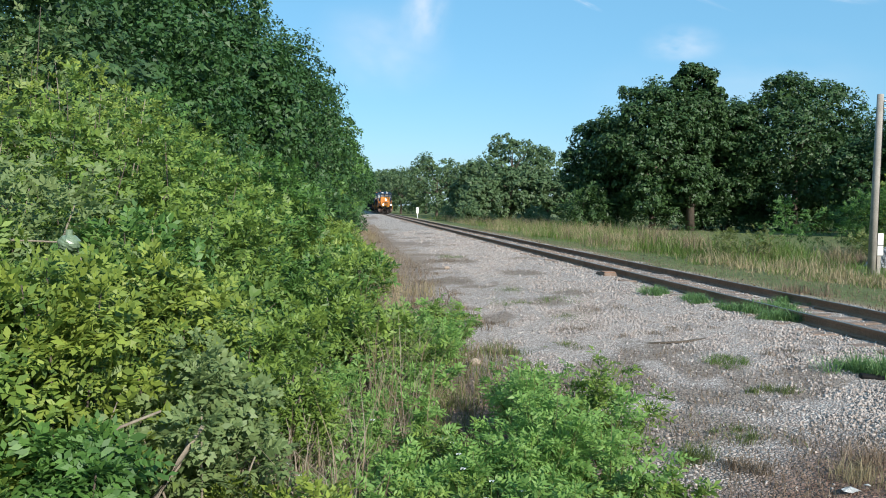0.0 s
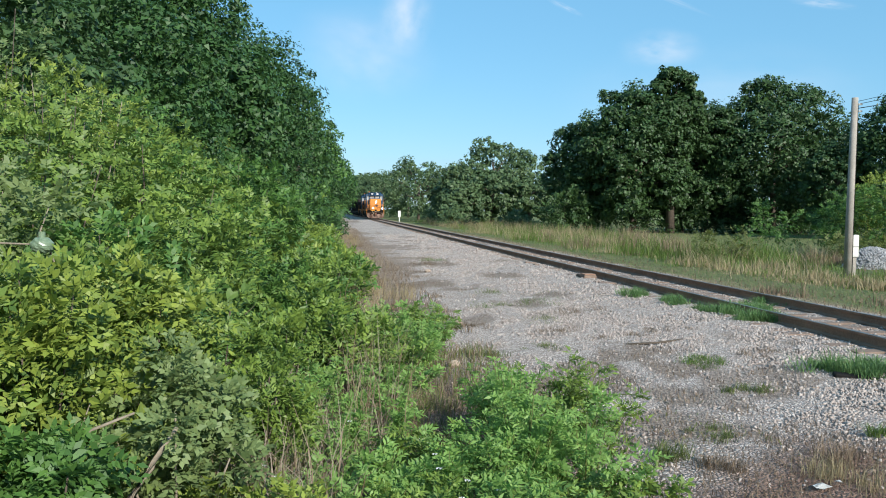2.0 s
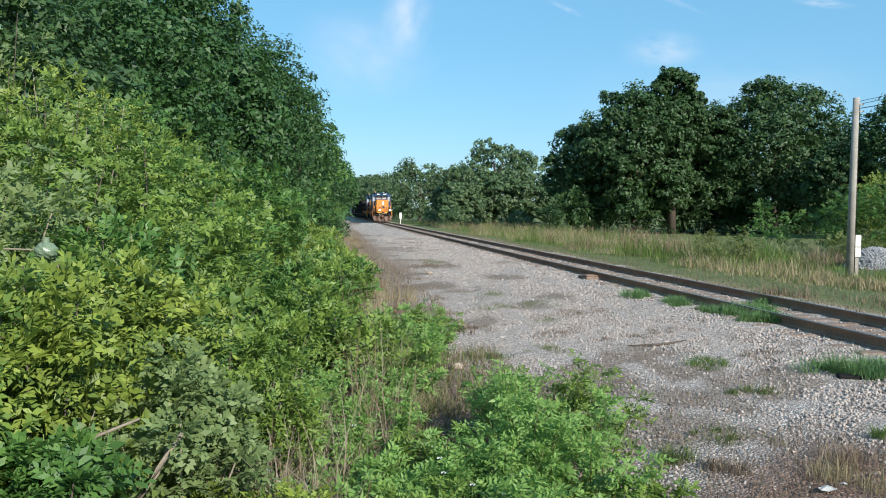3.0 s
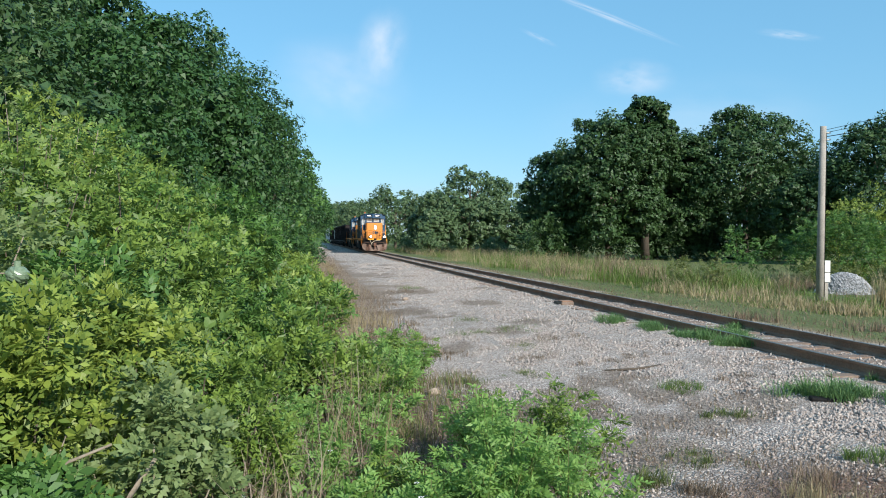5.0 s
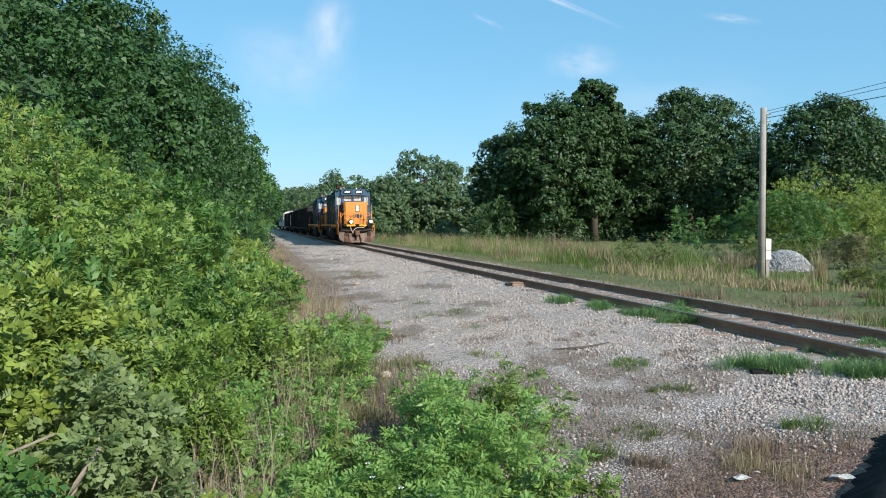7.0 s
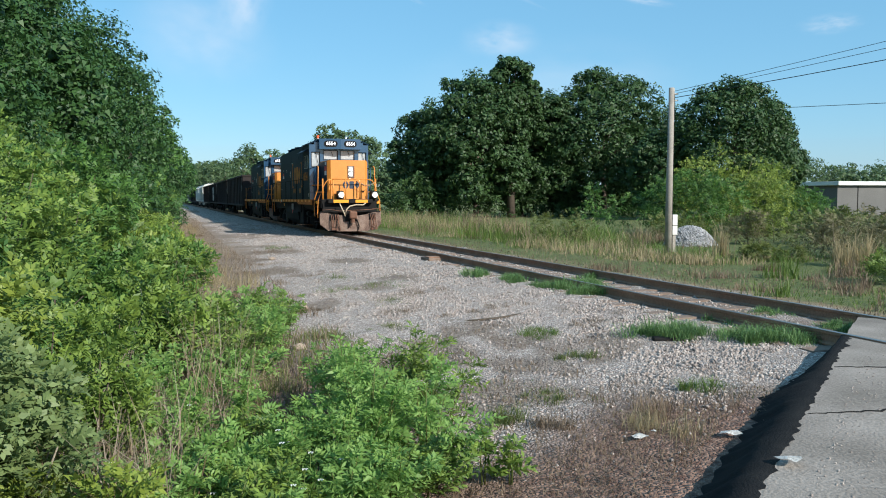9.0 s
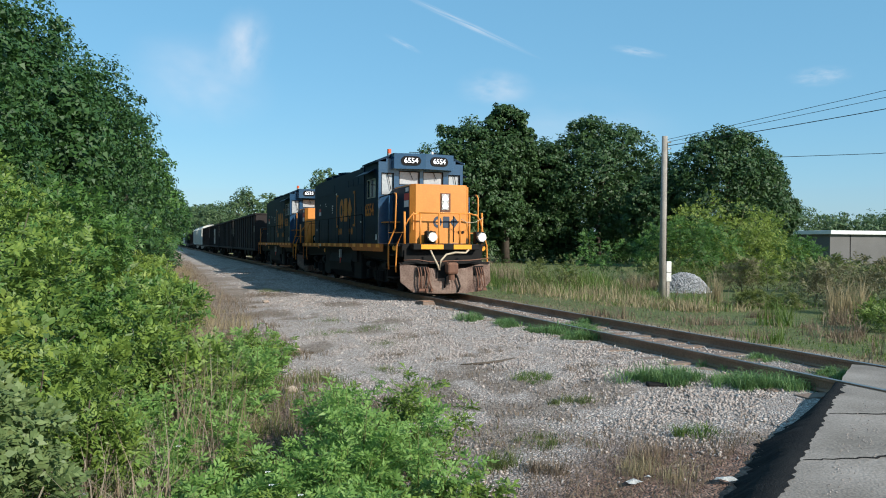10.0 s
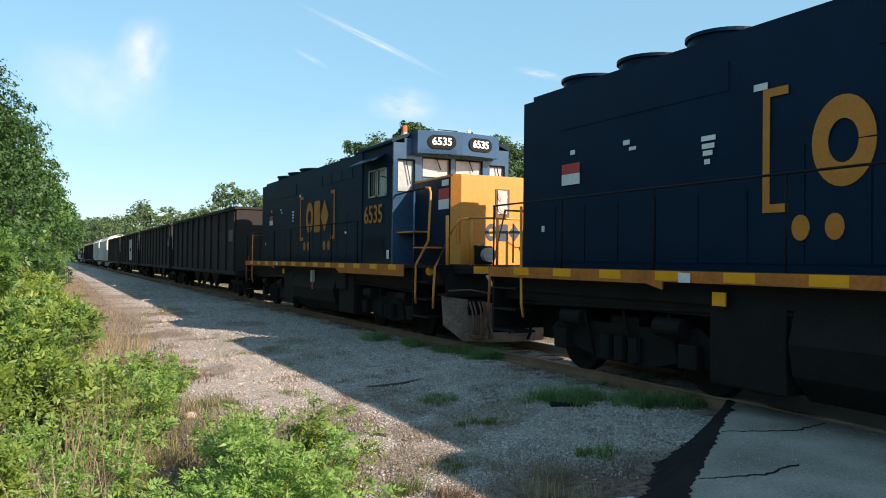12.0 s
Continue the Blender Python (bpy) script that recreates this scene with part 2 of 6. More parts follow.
def sprays(rng, pts, dirs, length, pairs, size, wide=0.42, lift=0.8, loose=0.25):
    """Twigs carrying leaves in pairs, each twig's leaves lying about in one plane."""
    n = len(pts)
    d = dirs / (np.linalg.norm(dirs, axis=1, keepdims=True) + 1e-9)
    up = np.array([0, 0, lift]) + rng.normal(0, 0.35, (n, 3)) + d * 0.3 + np.array([0.0, -0.25, 0.0])
    up -= (up * d).sum(1, keepdims=True) * d
    up /= np.linalg.norm(up, axis=1, keepdims=True) + 1e-9
    side = np.cross(d, up)
    ln = np.broadcast_to(length, n) * rng.uniform(0.65, 1.3, n)
    sz = np.broadcast_to(size, n) * rng.uniform(0.75, 1.25, n)
    t = (np.arange(pairs) + 0.6) / pairs
    k = pairs * 2 + 1
    along = np.concatenate([np.repeat(t, 2), [1.0]])
    sign = np.concatenate([np.tile([1.0, -1.0], pairs), [0.0]])
    foot = pts[:, None] + d[:, None] * (ln[:, None] * along)[..., None] - np.array([0, 0, 1.0]) * (ln[:, None] * 0.25 * along ** 2)[..., None]
    ld = d[:, None] * np.where(sign == 0, 1.0, 0.55)[None, :, None] + side[:, None] * (sign * 0.85)[None, :, None] + rng.normal(0, loose, (n, k, 3))
    ld /= np.linalg.norm(ld, axis=2, keepdims=True) + 1e-9
    nrm = up[:, None] + rng.normal(0, loose, (n, k, 3))
    across = np.cross(nrm, ld)
    across /= np.linalg.norm(across, axis=2, keepdims=True) + 1e-9
    ls = (sz[:, None] * rng.uniform(0.7, 1.25, (n, k)))[..., None]
    mid = foot + ld * ls * 0.45 + nrm * ls * 0.06
    v = np.stack([foot, mid + across * ls * wide * 0.5, foot + ld * ls - nrm * ls * 0.08, mid - across * ls * wide * 0.5], 2).reshape(-1, 3)
    return v, np.arange(len(v)).reshape(-1, 4)


def ball(rng, n):
    d = rng.normal(0, 1, (n, 3))
    return d / (np.linalg.norm(d, axis=1, keepdims=True) + 1e-9)


def crown_lobes(rng, n, rx, ry, z0, z1):
    """Centres, radii and outward directions of the billows that make up a crown."""
    k = np.arange(n) + 0.5
    cz = 1 - 1.86 * k / n
    th = k * 2.39996 + rng.uniform(0, 6.28)
    q = np.sqrt(np.clip(1 - cz ** 2, 0, 1))
    d = np.stack([np.cos(th) * q, np.sin(th) * q, cz], 1) + rng.normal(0, 0.14, (n, 3))
    d /= np.linalg.norm(d, axis=1, keepdims=True)
    rz = (z1 - z0) / 2
    rad = (rx + ry + rz) / 3 * rng.uniform(0.22, 0.42, n)
    c = np.array([0, 0, (z0 + z1) / 2]) + d * (np.array([rx, ry, rz]) - rad[:, None] * 0.9) * rng.uniform(0.82, 1.05, (n, 1))
    return c, rad, d


def tree(name, x, y, z, rx, ry, z0, z1, leaf, lobes, clumps, per, size, seed, label, trunk=0.3, group="", inner=1.0):
    """A tree: tapered trunk, limbs out to the billows of the crown, leaves in small clumps on each billow."""
    rng = np.random.default_rng(seed)
    ob = empty(name, x, y, z, label, "tree", group)
    lc, lr, ld = crown_lobes(rng, lobes, rx, ry, z0, z1)
    bm = bmesh.new()
    lean = rng.uniform(-0.4, 0.4, 2)
    top = Vector((lean[0], lean[1], z0 + (z1 - z0) * 0.62))
    tube(bm, [(0, 0, -0.3), (lean[0] * 0.3, lean[1] * 0.3, z0 * 0.6 + 0.6), top], trunk, 9, 0.4)
    part("trunk", bm, M_BARK, ob)
    for k in range(0, lobes, max(1, lobes // 9)):
        bm = bmesh.new()
        e = Vector(lc[k])
        s = Vector((0, 0, -0.3)).lerp(top, rng.uniform(0.4, 0.95))
        mid = s.lerp(e, 0.5) + Vector((0, 0, rng.uniform(0, 0.6)))
        tube(bm, [s, mid, e], trunk * 0.34, 6, 0.25)
        part("limb", bm, M_BARK, ob)
    # clumps sit on the outer and upper side of each billow
    d = ball(rng, lobes * clumps) + np.repeat(ld, clumps, 0) * 0.55 + np.array([0, 0, 0.25])
    d /= np.linalg.norm(d, axis=1, keepdims=True)
    r = np.repeat(lr, clumps)
    cc = np.repeat(lc, clumps, 0) + d * (r * rng.uniform(0.72, 1.1, len(r)))[:, None]
    p, nd = clump_points(rng, cc, r * rng.uniform(0.2, 0.42, len(r)), per, 0.75, 0.3)
    v, f = leaf_tris(rng, p, nd + np.repeat(d, per, 0) * 0.7, size)
    if inner:
        m = int(lobes * 9 * inner)
        j = rng.integers(0, lobes, m)
        p = lc[j] * np.array([0.8, 0.8, 1.0]) + ball(rng, m) * (lr[j] * 0.75)[:, None]
        v2, f2 = leaf_tris(rng, p, ball(rng, m), size * 2.2)
        v, f = np.concatenate([v, v2]), np.concatenate([f, f2 + len(v)])
    v[:, 2] = np.maximum(v[:, 2], 0.05)
    raw("crown", v, f, leaf, ob)
    return ob


# ---- ground ----
def ground_z(x, y):
    """Height of the ground: track bed, gravel shoulder, verge, then level land."""
    x = np.asarray(x, dtype=float)
    z = np.interp(x, [-60, -3, 1.5, 4, 6.9, 9.9, 11.2, 13, 18, 60], [-0.5, -0.45, -0.36, -0.3, -0.178, -0.178, -0.36, -0.48, -0.55, -0.6])
    return z


LATTICE = np.random.default_rng(17).uniform(0, 1, (64, 64))


def value_noise(x, y):
    """Smooth random field, one cell a unit."""
    i, j = np.floor(x).astype(int), np.floor(y).astype(int)
    u, w = x - i, y - j
    u, w = u * u * (3 - 2 * u), w * w * (3 - 2 * w)
    a, b = LATTICE[i % 64, j % 64], LATTICE[(i + 1) % 64, j % 64]
    c, d = LATTICE[i % 64, (j + 1) % 64], LATTICE[(i + 1) % 64, (j + 1) % 64]
    return (a * (1 - u) + b * u) * (1 - w) + (c * (1 - u) + d * u) * w


def dead_cover(x, y):
    """How far dead brown growth covers the gravel, 0 to 1."""
    x, y = np.asarray(x, dtype=float), np.asarray(y, dtype=float)
    n = 0.5 * value_noise(x * 0.75 + 7, y * 0.55) + 0.3 * value_noise(x * 1.3, y * 1.0 + 9) + 0.2 * value_noise(x * 3.1, y * 2.4)
    n = n + np.interp(x, [1.0, 2.6, 4.0, 5.4, 6.4, 7.2], [0.14, 0.05, -0.03, -0.06, -0.14, -0.14]) + np.interp(y, [4, 7, 12], [0.03, 0.0, 0.0])
    return np.clip((n - 0.5) / 0.13, 0, 1)


def graded(a, b, fine_a, fine_b, step, growth=1.35):
    mid = list(np.arange(fine_a, fine_b + 1e-6, step))
    lo, hi, s = [], [], step
    p = fine_a
    while p > a:
        s *= growth
        p -= s
        lo.append(max(p, a))
    s, p = step, fine_b
    while p < b:
        s *= growth
        p += s
        hi.append(min(p, b))
    return np.array(lo[::-1] + mid + hi)


gx, gy = graded(-1500, 1500, -6, 24, 0.3), graded(-600, 3000, 0, 50, 0.4)
GX, GY = np.meshgrid(gx, gy)
rngg = np.random.default_rng(3)
GZ = ground_z(GX, GY) + rngg.normal(0, 0.012, GX.shape) * (np.abs(GX) < 40)
idx = np.arange(GX.size).reshape(GX.shape)
gf = np.stack([idx[:-1, :-1], idx[:-1, 1:], idx[1:, 1:], idx[1:, :-1]], -1).reshape(-1, 4)
gm = bpy.data.materials.new("ground_mixed")
gm.use_nodes = True


def ground_material(m):
    """Gravel beside the track, dry earth and grass farther off, all with ragged borders."""
    n, l = m.node_tree.nodes, m.node_tree.links
    b = n["Principled BSDF"]
    b.inputs["Roughness"].default_value = 0.95
    tc = n.new("ShaderNodeTexCoord")
    sep = n.new("ShaderNodeSeparateXYZ")
    l.new(tc.outputs["Object"], sep.inputs[0])

    def noise_tex(scale, detail=5):
        t = n.new("ShaderNodeTexNoise")
        t.inputs["Scale"].default_value, t.inputs["Detail"].default_value = scale, detail
        l.new(tc.outputs["Object"], t.inputs["Vector"])
        return t.outputs[0]

    def math_node(op, a, c):
        t = n.new("ShaderNodeMath")
        t.operation = op
        for k, v in enumerate((a, c)):
            if isinstance(v, float):
                t.inputs[k].default_value = v
            else:
                l.new(v, t.inputs[k])
        return t.outputs[0]

    def ramp(v, a, c):
        t = n.new("ShaderNodeMapRange")
        t.interpolation_type = "SMOOTHSTEP"
        t.inputs[1].default_value, t.inputs[2].default_value = a, c
        l.new(v, t.inputs[0])
        return t.outputs[0]

    def mixed(f, a, c):
        t = n.new("ShaderNodeMix")
        t.data_type = "RGBA"
        l.new(f, t.inputs[0])
        for k, v in ((6, a), (7, c)):
            if isinstance(v, tuple):
                t.inputs[k].default_value = (*v, 1)
            else:
                l.new(v, t.inputs[k])
        return t.outputs[2]

    wob = math_node("MULTIPLY", math_node("SUBTRACT", noise_tex(0.45), 0.5), 3.2)
    xs = math_node("ADD", sep.outputs[0], wob)
    def cells(feature, out):
        t = n.new("ShaderNodeTexVoronoi")
        t.feature = feature
        t.inputs["Scale"].default_value = 26.0
        l.new(tc.outputs["Object"], t.inputs["Vector"])
        return t.outputs[out]

    # packed stones of differing tone with dark joints
    pick = n.new("ShaderNodeSeparateColor")
    l.new(cells("F1", "Color"), pick.inputs[0])
    joint = cells("DISTANCE_TO_EDGE", "Distance")
    gravel = mixed(ramp(pick.outputs[0], 0.0, 1.0), (0.4, 0.335, 0.29), (0.73, 0.645, 0.58))
    gravel = mixed(ramp(joint, 0.13, 0.02), gravel, (0.24, 0.19, 0.165))
    cover = n.new("ShaderNodeAttribute")
    cover.attribute_name = "dead"
    ragged = math_node("ADD", cover.outputs["Fac"], math_node("MULTIPLY", math_node("SUBTRACT", noise_tex(7.0, 6), 0.5), 0.9))
    gravel = mixed(math_node("MULTIPLY", ramp(ragged, 0.2, 0.85), 0.85), gravel, mixed(ramp(noise_tex(22.0), 0.35, 0.65), (0.17, 0.12, 0.09), (0.37, 0.3, 0.24)))
    oily = math_node("MULTIPLY", math_node("MULTIPLY", ramp(sep.outputs[0], 7.7, 8.2), ramp(sep.outputs[0], 9.2, 8.7)), ramp(noise_tex(1.3), 0.35, 0.6))
    gravel = mixed(math_node("MULTIPLY", oily, 0.75), gravel, (0.2, 0.14, 0.105))
    earth = mixed(ramp(noise_tex(14.0), 0.35, 0.65), (0.13, 0.07, 0.05), (0.3, 0.19, 0.14))
    grass = mixed(ramp(noise_tex(9.0), 0.3, 0.7), (0.085, 0.125, 0.03), (0.175, 0.19, 0.06))
    straw = mixed(ramp(noise_tex(20.0), 0.3, 0.7), (0.2, 0.15, 0.085), (0.36, 0.28, 0.16))
    # left verge, gravel, right verge
    start = math_node("SUBTRACT", xs, math_node("MULTIPLY", ramp(sep.outputs[1], 8.0, 30.0), 1.1))
    verge = mixed(ramp(noise_tex(12.0), 0.3, 0.7), (0.23, 0.17, 0.125), (0.4, 0.31, 0.235))
    c = mixed(ramp(start, 1.0, 2.2), mixed(ramp(sep.outputs[1], 7.0, 12.0), earth, verge), gravel)
    # bare reddish earth near the crossing
    near = math_node("SUBTRACT", math_node("ADD", sep.outputs[1], math_node("MULTIPLY", wob, 0.4)), math_node("MULTIPLY", sep.outputs[0], 0.62))
    near = math_node("ADD", near, math_node("MULTIPLY", ramp(sep.outputs[0], 4.0, 5.6), 1.7))
    c = mixed(ramp(near, 4.4, 3.4), c, earth)
    c = mixed(ramp(xs, 10.6, 11.6), c, straw)
    c = mixed(ramp(math_node("ADD", xs, math_node("MULTIPLY", noise_tex(0.12), 4.0)), 13.2, 14.6), c, grass)
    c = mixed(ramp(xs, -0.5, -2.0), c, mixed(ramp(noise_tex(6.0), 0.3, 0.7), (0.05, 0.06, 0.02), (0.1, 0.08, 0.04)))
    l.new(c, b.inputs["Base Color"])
    bp = n.new("ShaderNodeBump")
    bp.inputs["Strength"].default_value, bp.inputs["Distance"].default_value = 1.0, 0.035
    l.new(math_node("ADD", noise_tex(32.0, 4), math_node("MULTIPLY", math_node("MINIMUM", joint, 0.3), 2.0)), bp.inputs["Height"])
    l.new(bp.outputs[0], b.inputs["Normal"])


ground_material(gm)
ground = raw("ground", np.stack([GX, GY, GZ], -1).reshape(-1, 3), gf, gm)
ground.data.attributes.new("dead", "FLOAT", "POINT").data.foreach_set("value", dead_cover(GX, GY).astype(np.float32).ravel())
tagged(ground, "gravel and dry earth ground beside the railway track", "ground", kind="structure")

# ---- track ----
TRACK_X, GAUGE = 8.44, 1.505


def rail(x, y0, y1):
    ob = empty("rail", x, 0, 0, "rusty brown steel rail with worn bright head", "rail", "rails of the track")
    web = [(-0.07, -0.172), (0.07, -0.172), (0.07, -0.155), (0.012, -0.135), (0.01, -0.045), (0.036, -0.035), (0.036, -0.006), (-0.036, -0.006), (-0.036, -0.035), (-0.01, -0.045), (-0.012, -0.135), (-0.07, -0.155)]
    bm = prism(bmesh.new(), web, y0, y1, 1)
    part("rail_web", bm, M_RAIL, ob)
    bm = box(bmesh.new(), -0.034, 0.034, y0, y1, -0.006, 0.0)
    part("rail_head", bm, M_RAILTOP, ob)
    return ob


def sleepers():
    """Wooden cross-ties: the nearest are parts, the far ones one joined piece."""
    bed = tagged(new("track_bed"), "weathered wooden sleepers under the rails", "sleepers", kind="structure")
    bm = box(bmesh.new(), -1.3, 1.3, -0.115, 0.115, -0.18, 0.0, 0.012)
    me = bpy.data.meshes.new("sleeper")
    bm.to_mesh(me)
    bm.free()
    me.materials.append(M_TIE)
    rr = random.Random(12)
    far = bmesh.new()
    for k in range(520):
        y = 7.2 + k * 0.535
        m = pose(TRACK_X + rr.uniform(-0.05, 0.05), y + rr.uniform(-0.03, 0.03), -0.16 + rr.uniform(-0.014, 0.006), 0, 0, rr.uniform(-1.2, 1.2))
        if k < 220:
            ob = new("sleeper", me)
            ob.parent = bed
            ob.matrix_basis = m
        else:
            t = bmesh.ops.create_cube(far, size=1.0, matrix=m @ Matrix.Translation((0, 0, -0.09)) @ Matrix.Diagonal((2.6, 0.23, 0.18, 1)))
    ob = part("far_sleepers", far, M_TIE, bed)
    ob["kind"] = "stuff"


sleepers()
jb = empty("rail_joint_box", 7.36, 21.7, -0.2, "grey bolted joint and bond box beside the rail", "joint box")
part("box", box(bmesh.new(), -0.22, 0.16, -0.3, 0.45, -0.05, 0.12, 0.04), M_TIE, jb)
part("cover", box(bmesh.new(), -0.2, 0.14, -0.28, 0.1, 0.12, 0.15, 0.012), M_RAIL, jb)
rail(TRACK_X - GAUGE / 2, -60, 900)
rail(TRACK_X + GAUGE / 2, -60, 900)

# ---- road over the crossing ----
EDGE_DIR = Vector((0.785, 0.62, 0)).normalized()


def road_slab():
    bm = bmesh.new()
    out = Vector((-EDGE_DIR.y, EDGE_DIR.x, 0))
    rr = random.Random(4)
    n = 90
    rows = []
    for i in range(n + 1):
        s = -14 + 21.8 * i / n
        base = Vector((2.88, 3.40, 0)) + EDGE_DIR * s
        j = rr.uniform(-0.012, 0.012)
        zt = float(np.interp(base.x, [-8, 0, 3, 7, 9], [-0.2, -0.14, -0.09, -0.02, -0.02]))
        row = []
        for w, dz in ((-16, 0), (-6, 0.0), (-1.2, 0.0), (j - 0.02, 0.0)):
            row.append(bm.verts.new((*(base + out * w).xy, zt + dz)))
        rows.append(row)
    for a, b in zip(rows, rows[1:]):
        for k in range(3):
            bm.faces.new((a[k], a[k + 1], b[k + 1], b[k]))
    bmesh.ops.recalc_face_normals(bm, faces=bm.faces[:])
    ext = bmesh.ops.extrude_face_region(bm, geom=bm.faces[:])
    for v in ext["geom"]:
        if isinstance(v, bmesh.types.BMVert):
            v.co.z -= 0.5
    bmesh.ops.recalc_face_normals(bm, faces=bm.faces[:])
    return bm


def road_shoulder():
    """The black sloping edge of the asphalt, its shade included in the colour."""
    bm = bmesh.new()
    out = Vector((-EDGE_DIR.y, EDGE_DIR.x, 0))
    rr = random.Random(5)
    rows = []
    gen = np.random.default_rng(6)
    slow = np.convolve(gen.normal(0, 0.5, 420), np.hanning(31) / 7, "same")
    fast = np.convolve(gen.normal(0, 0.5, 420), np.hanning(5) / 1.6, "same")
    for k in range(361):
        i = k / 3
        s = -12 + 18.2 * i / 120
        base = Vector((2.88, 3.40, 0)) + EDGE_DIR * s
        zt = float(np.interp(base.x, [-8, 0, 3, 7, 9], [-0.2, -0.14, -0.09, -0.02, -0.02]))
        w1 = (0.43 + 0.1 * slow[k] + 0.09 * fast[k + 40]) * float(np.interp(base.x, [2, 5.5, 6.6, 7.4], [0.85, 1.2, 0.8, 0.35]))
        w0 = -0.05 - 0.06 * abs(slow[k + 20]) - 0.07 * abs(fast[k])
        drop = float(np.interp(base.x, [2, 7], [-0.37, -0.27]))
        cols = [(w0, zt + 0.002), (w0 * 0.4, zt + 0.006), (0.03, zt + 0.003), (w1 * 0.3, zt - 0.045), (w1 * 0.6, (zt + drop) / 2 - 0.03), (w1 * 0.85, drop + 0.03), (w1, drop - 0.02)]
        rows.append([bm.verts.new((*(base + out * w).xy, z + (rr.uniform(-0.004, 0.004) if 2 < q < 6 else 0))) for q, (w, z) in enumerate(cols)])
    for a, b in zip(rows, rows[1:]):
        for k in range(6):
            bm.faces.new((a[k], a[k + 1], b[k + 1], b[k])).smooth = True
    bmesh.ops.recalc_face_normals(bm, faces=bm.faces[:])
    return bm


tagged(part("road", road_slab(), M_ROAD), "worn grey asphalt road over the level crossing", "road", kind="structure")
tagged(part("road_edge", road_shoulder(), M_TAR_SHADE), "black asphalt shoulder sloping to the gravel, slope shade in its colour", "road edge", kind="structure")


def tar_seam(points, width, seed):
    """A ragged line of old tar on the asphalt."""
    rr = random.Random(seed)
    bm = bmesh.new()
    pts = []
    for (x0, y0), (x1, y1) in zip(points, points[1:]):
        for k in range(10):
            t = k / 10
            pts.append((x0 + (x1 - x0) * t + rr.uniform(-0.02, 0.02), y0 + (y1 - y0) * t + rr.uniform(-0.02, 0.02)))
    rows = []
    for x, y in pts:
        z = float(np.interp(x, [-8, 0, 3, 7, 9], [-0.2, -0.14, -0.09, -0.02, -0.02]))
        w = width * rr.uniform(0.2, 1.2)
        rows.append([bm.verts.new((x + 0.6 * w, y - 0.8 * w, z - 0.004)), bm.verts.new((x, y, z + 0.005)), bm.verts.new((x - 0.6 * w, y + 0.8 * w, z - 0.004))])
    for a, b in zip(rows, rows[1:]):
        for k in range(2):
            bm.faces.new((a[k], a[k + 1], b[k + 1], b[k])).smooth = True
    tagged(part("tar_seam", bm, M_TAR_SHADE), "black tar seam on the worn asphalt", "tar seam", "tar seams", "structure")


tar_seam([(4.75, 4.75), (5.3, 4.6), (5.9, 4.7)], 0.013, 3)
tar_seam([(6.2, 5.9), (6.9, 5.6), (7.6, 5.7)], 0.012, 5)

# ---- blades and weeds ----
def blades(rng, base, h, width, bend=0.35):
    """Grass blades: two narrowing quads each, leaning at random."""
    n = len(base)
    th = rng.uniform(0, 2 * math.pi, n)
    side = np.stack([np.cos(th), np.sin(th), np.zeros(n)], 1)
    ph = rng.uniform(0, 2 * math.pi, n)
    lean = np.stack([np.cos(ph), np.sin(ph), np.zeros(n)], 1) * (rng.uniform(0.05, 1.0, n) * bend)[:, None]
    hh = (h * rng.uniform(0.5, 1.15, n))[:, None]
    w = (width * rng.uniform(0.6, 1.3, n))[:, None] * side
    up = np.array([0, 0, 1.0])
    mid = base + hh * (0.55 * up + lean * 0.3)
    tip = base + hh * (up * (1 - 0.3 * bend) + lean)
    v = np.stack([base - w, base + w, mid - w * 0.7, mid + w * 0.7, tip - w * 0.12, tip + w * 0.12], 1).reshape(-1, 3)
    k = np.arange(n)[:, None] * 6
    f = np.concatenate([k + np.array([0, 1, 3, 2]), k + np.array([2, 3, 5, 4])], 1).reshape(-1, 4)
    return v, f


def tuft(x, y, r, h, n, material, seed, label, width=0.006, bend=0.7, z=None):
    """A ragged patch of grass: a few uneven clusters thinning outwards."""
    rng = np.random.default_rng(seed)
    m = 7
    a, q = rng.uniform(0, 2 * math.pi, m), r * rng.uniform(0.0, 0.95, m)
    cx, cy, ch = np.cos(a) * q * 1.35, np.sin(a) * q, rng.uniform(0.45, 1.1, m)
    k = rng.integers(0, m, n)
    spread = r * rng.uniform(0.12, 0.34, m)[k]
    off = rng.normal(0, 1, (n, 2)) * spread[:, None]
    base = np.stack([cx[k] + off[:, 0], cy[k] + off[:, 1], np.zeros(n) - 0.02], 1)
    far = np.linalg.norm(off, axis=1) / (spread * 2 + 1e-6)
    v, f = blades(rng, base, h * ch[k] * (1.1 - 0.4 * np.clip(far, 0, 1)), width, bend)
    ob = raw("grass_tuft", v, f, material)
    ob.location = (x, y, float(ground_z(x, y)) if z is None else z)
    return tagged(ob, label, "grass", "grass tufts", "stuff")


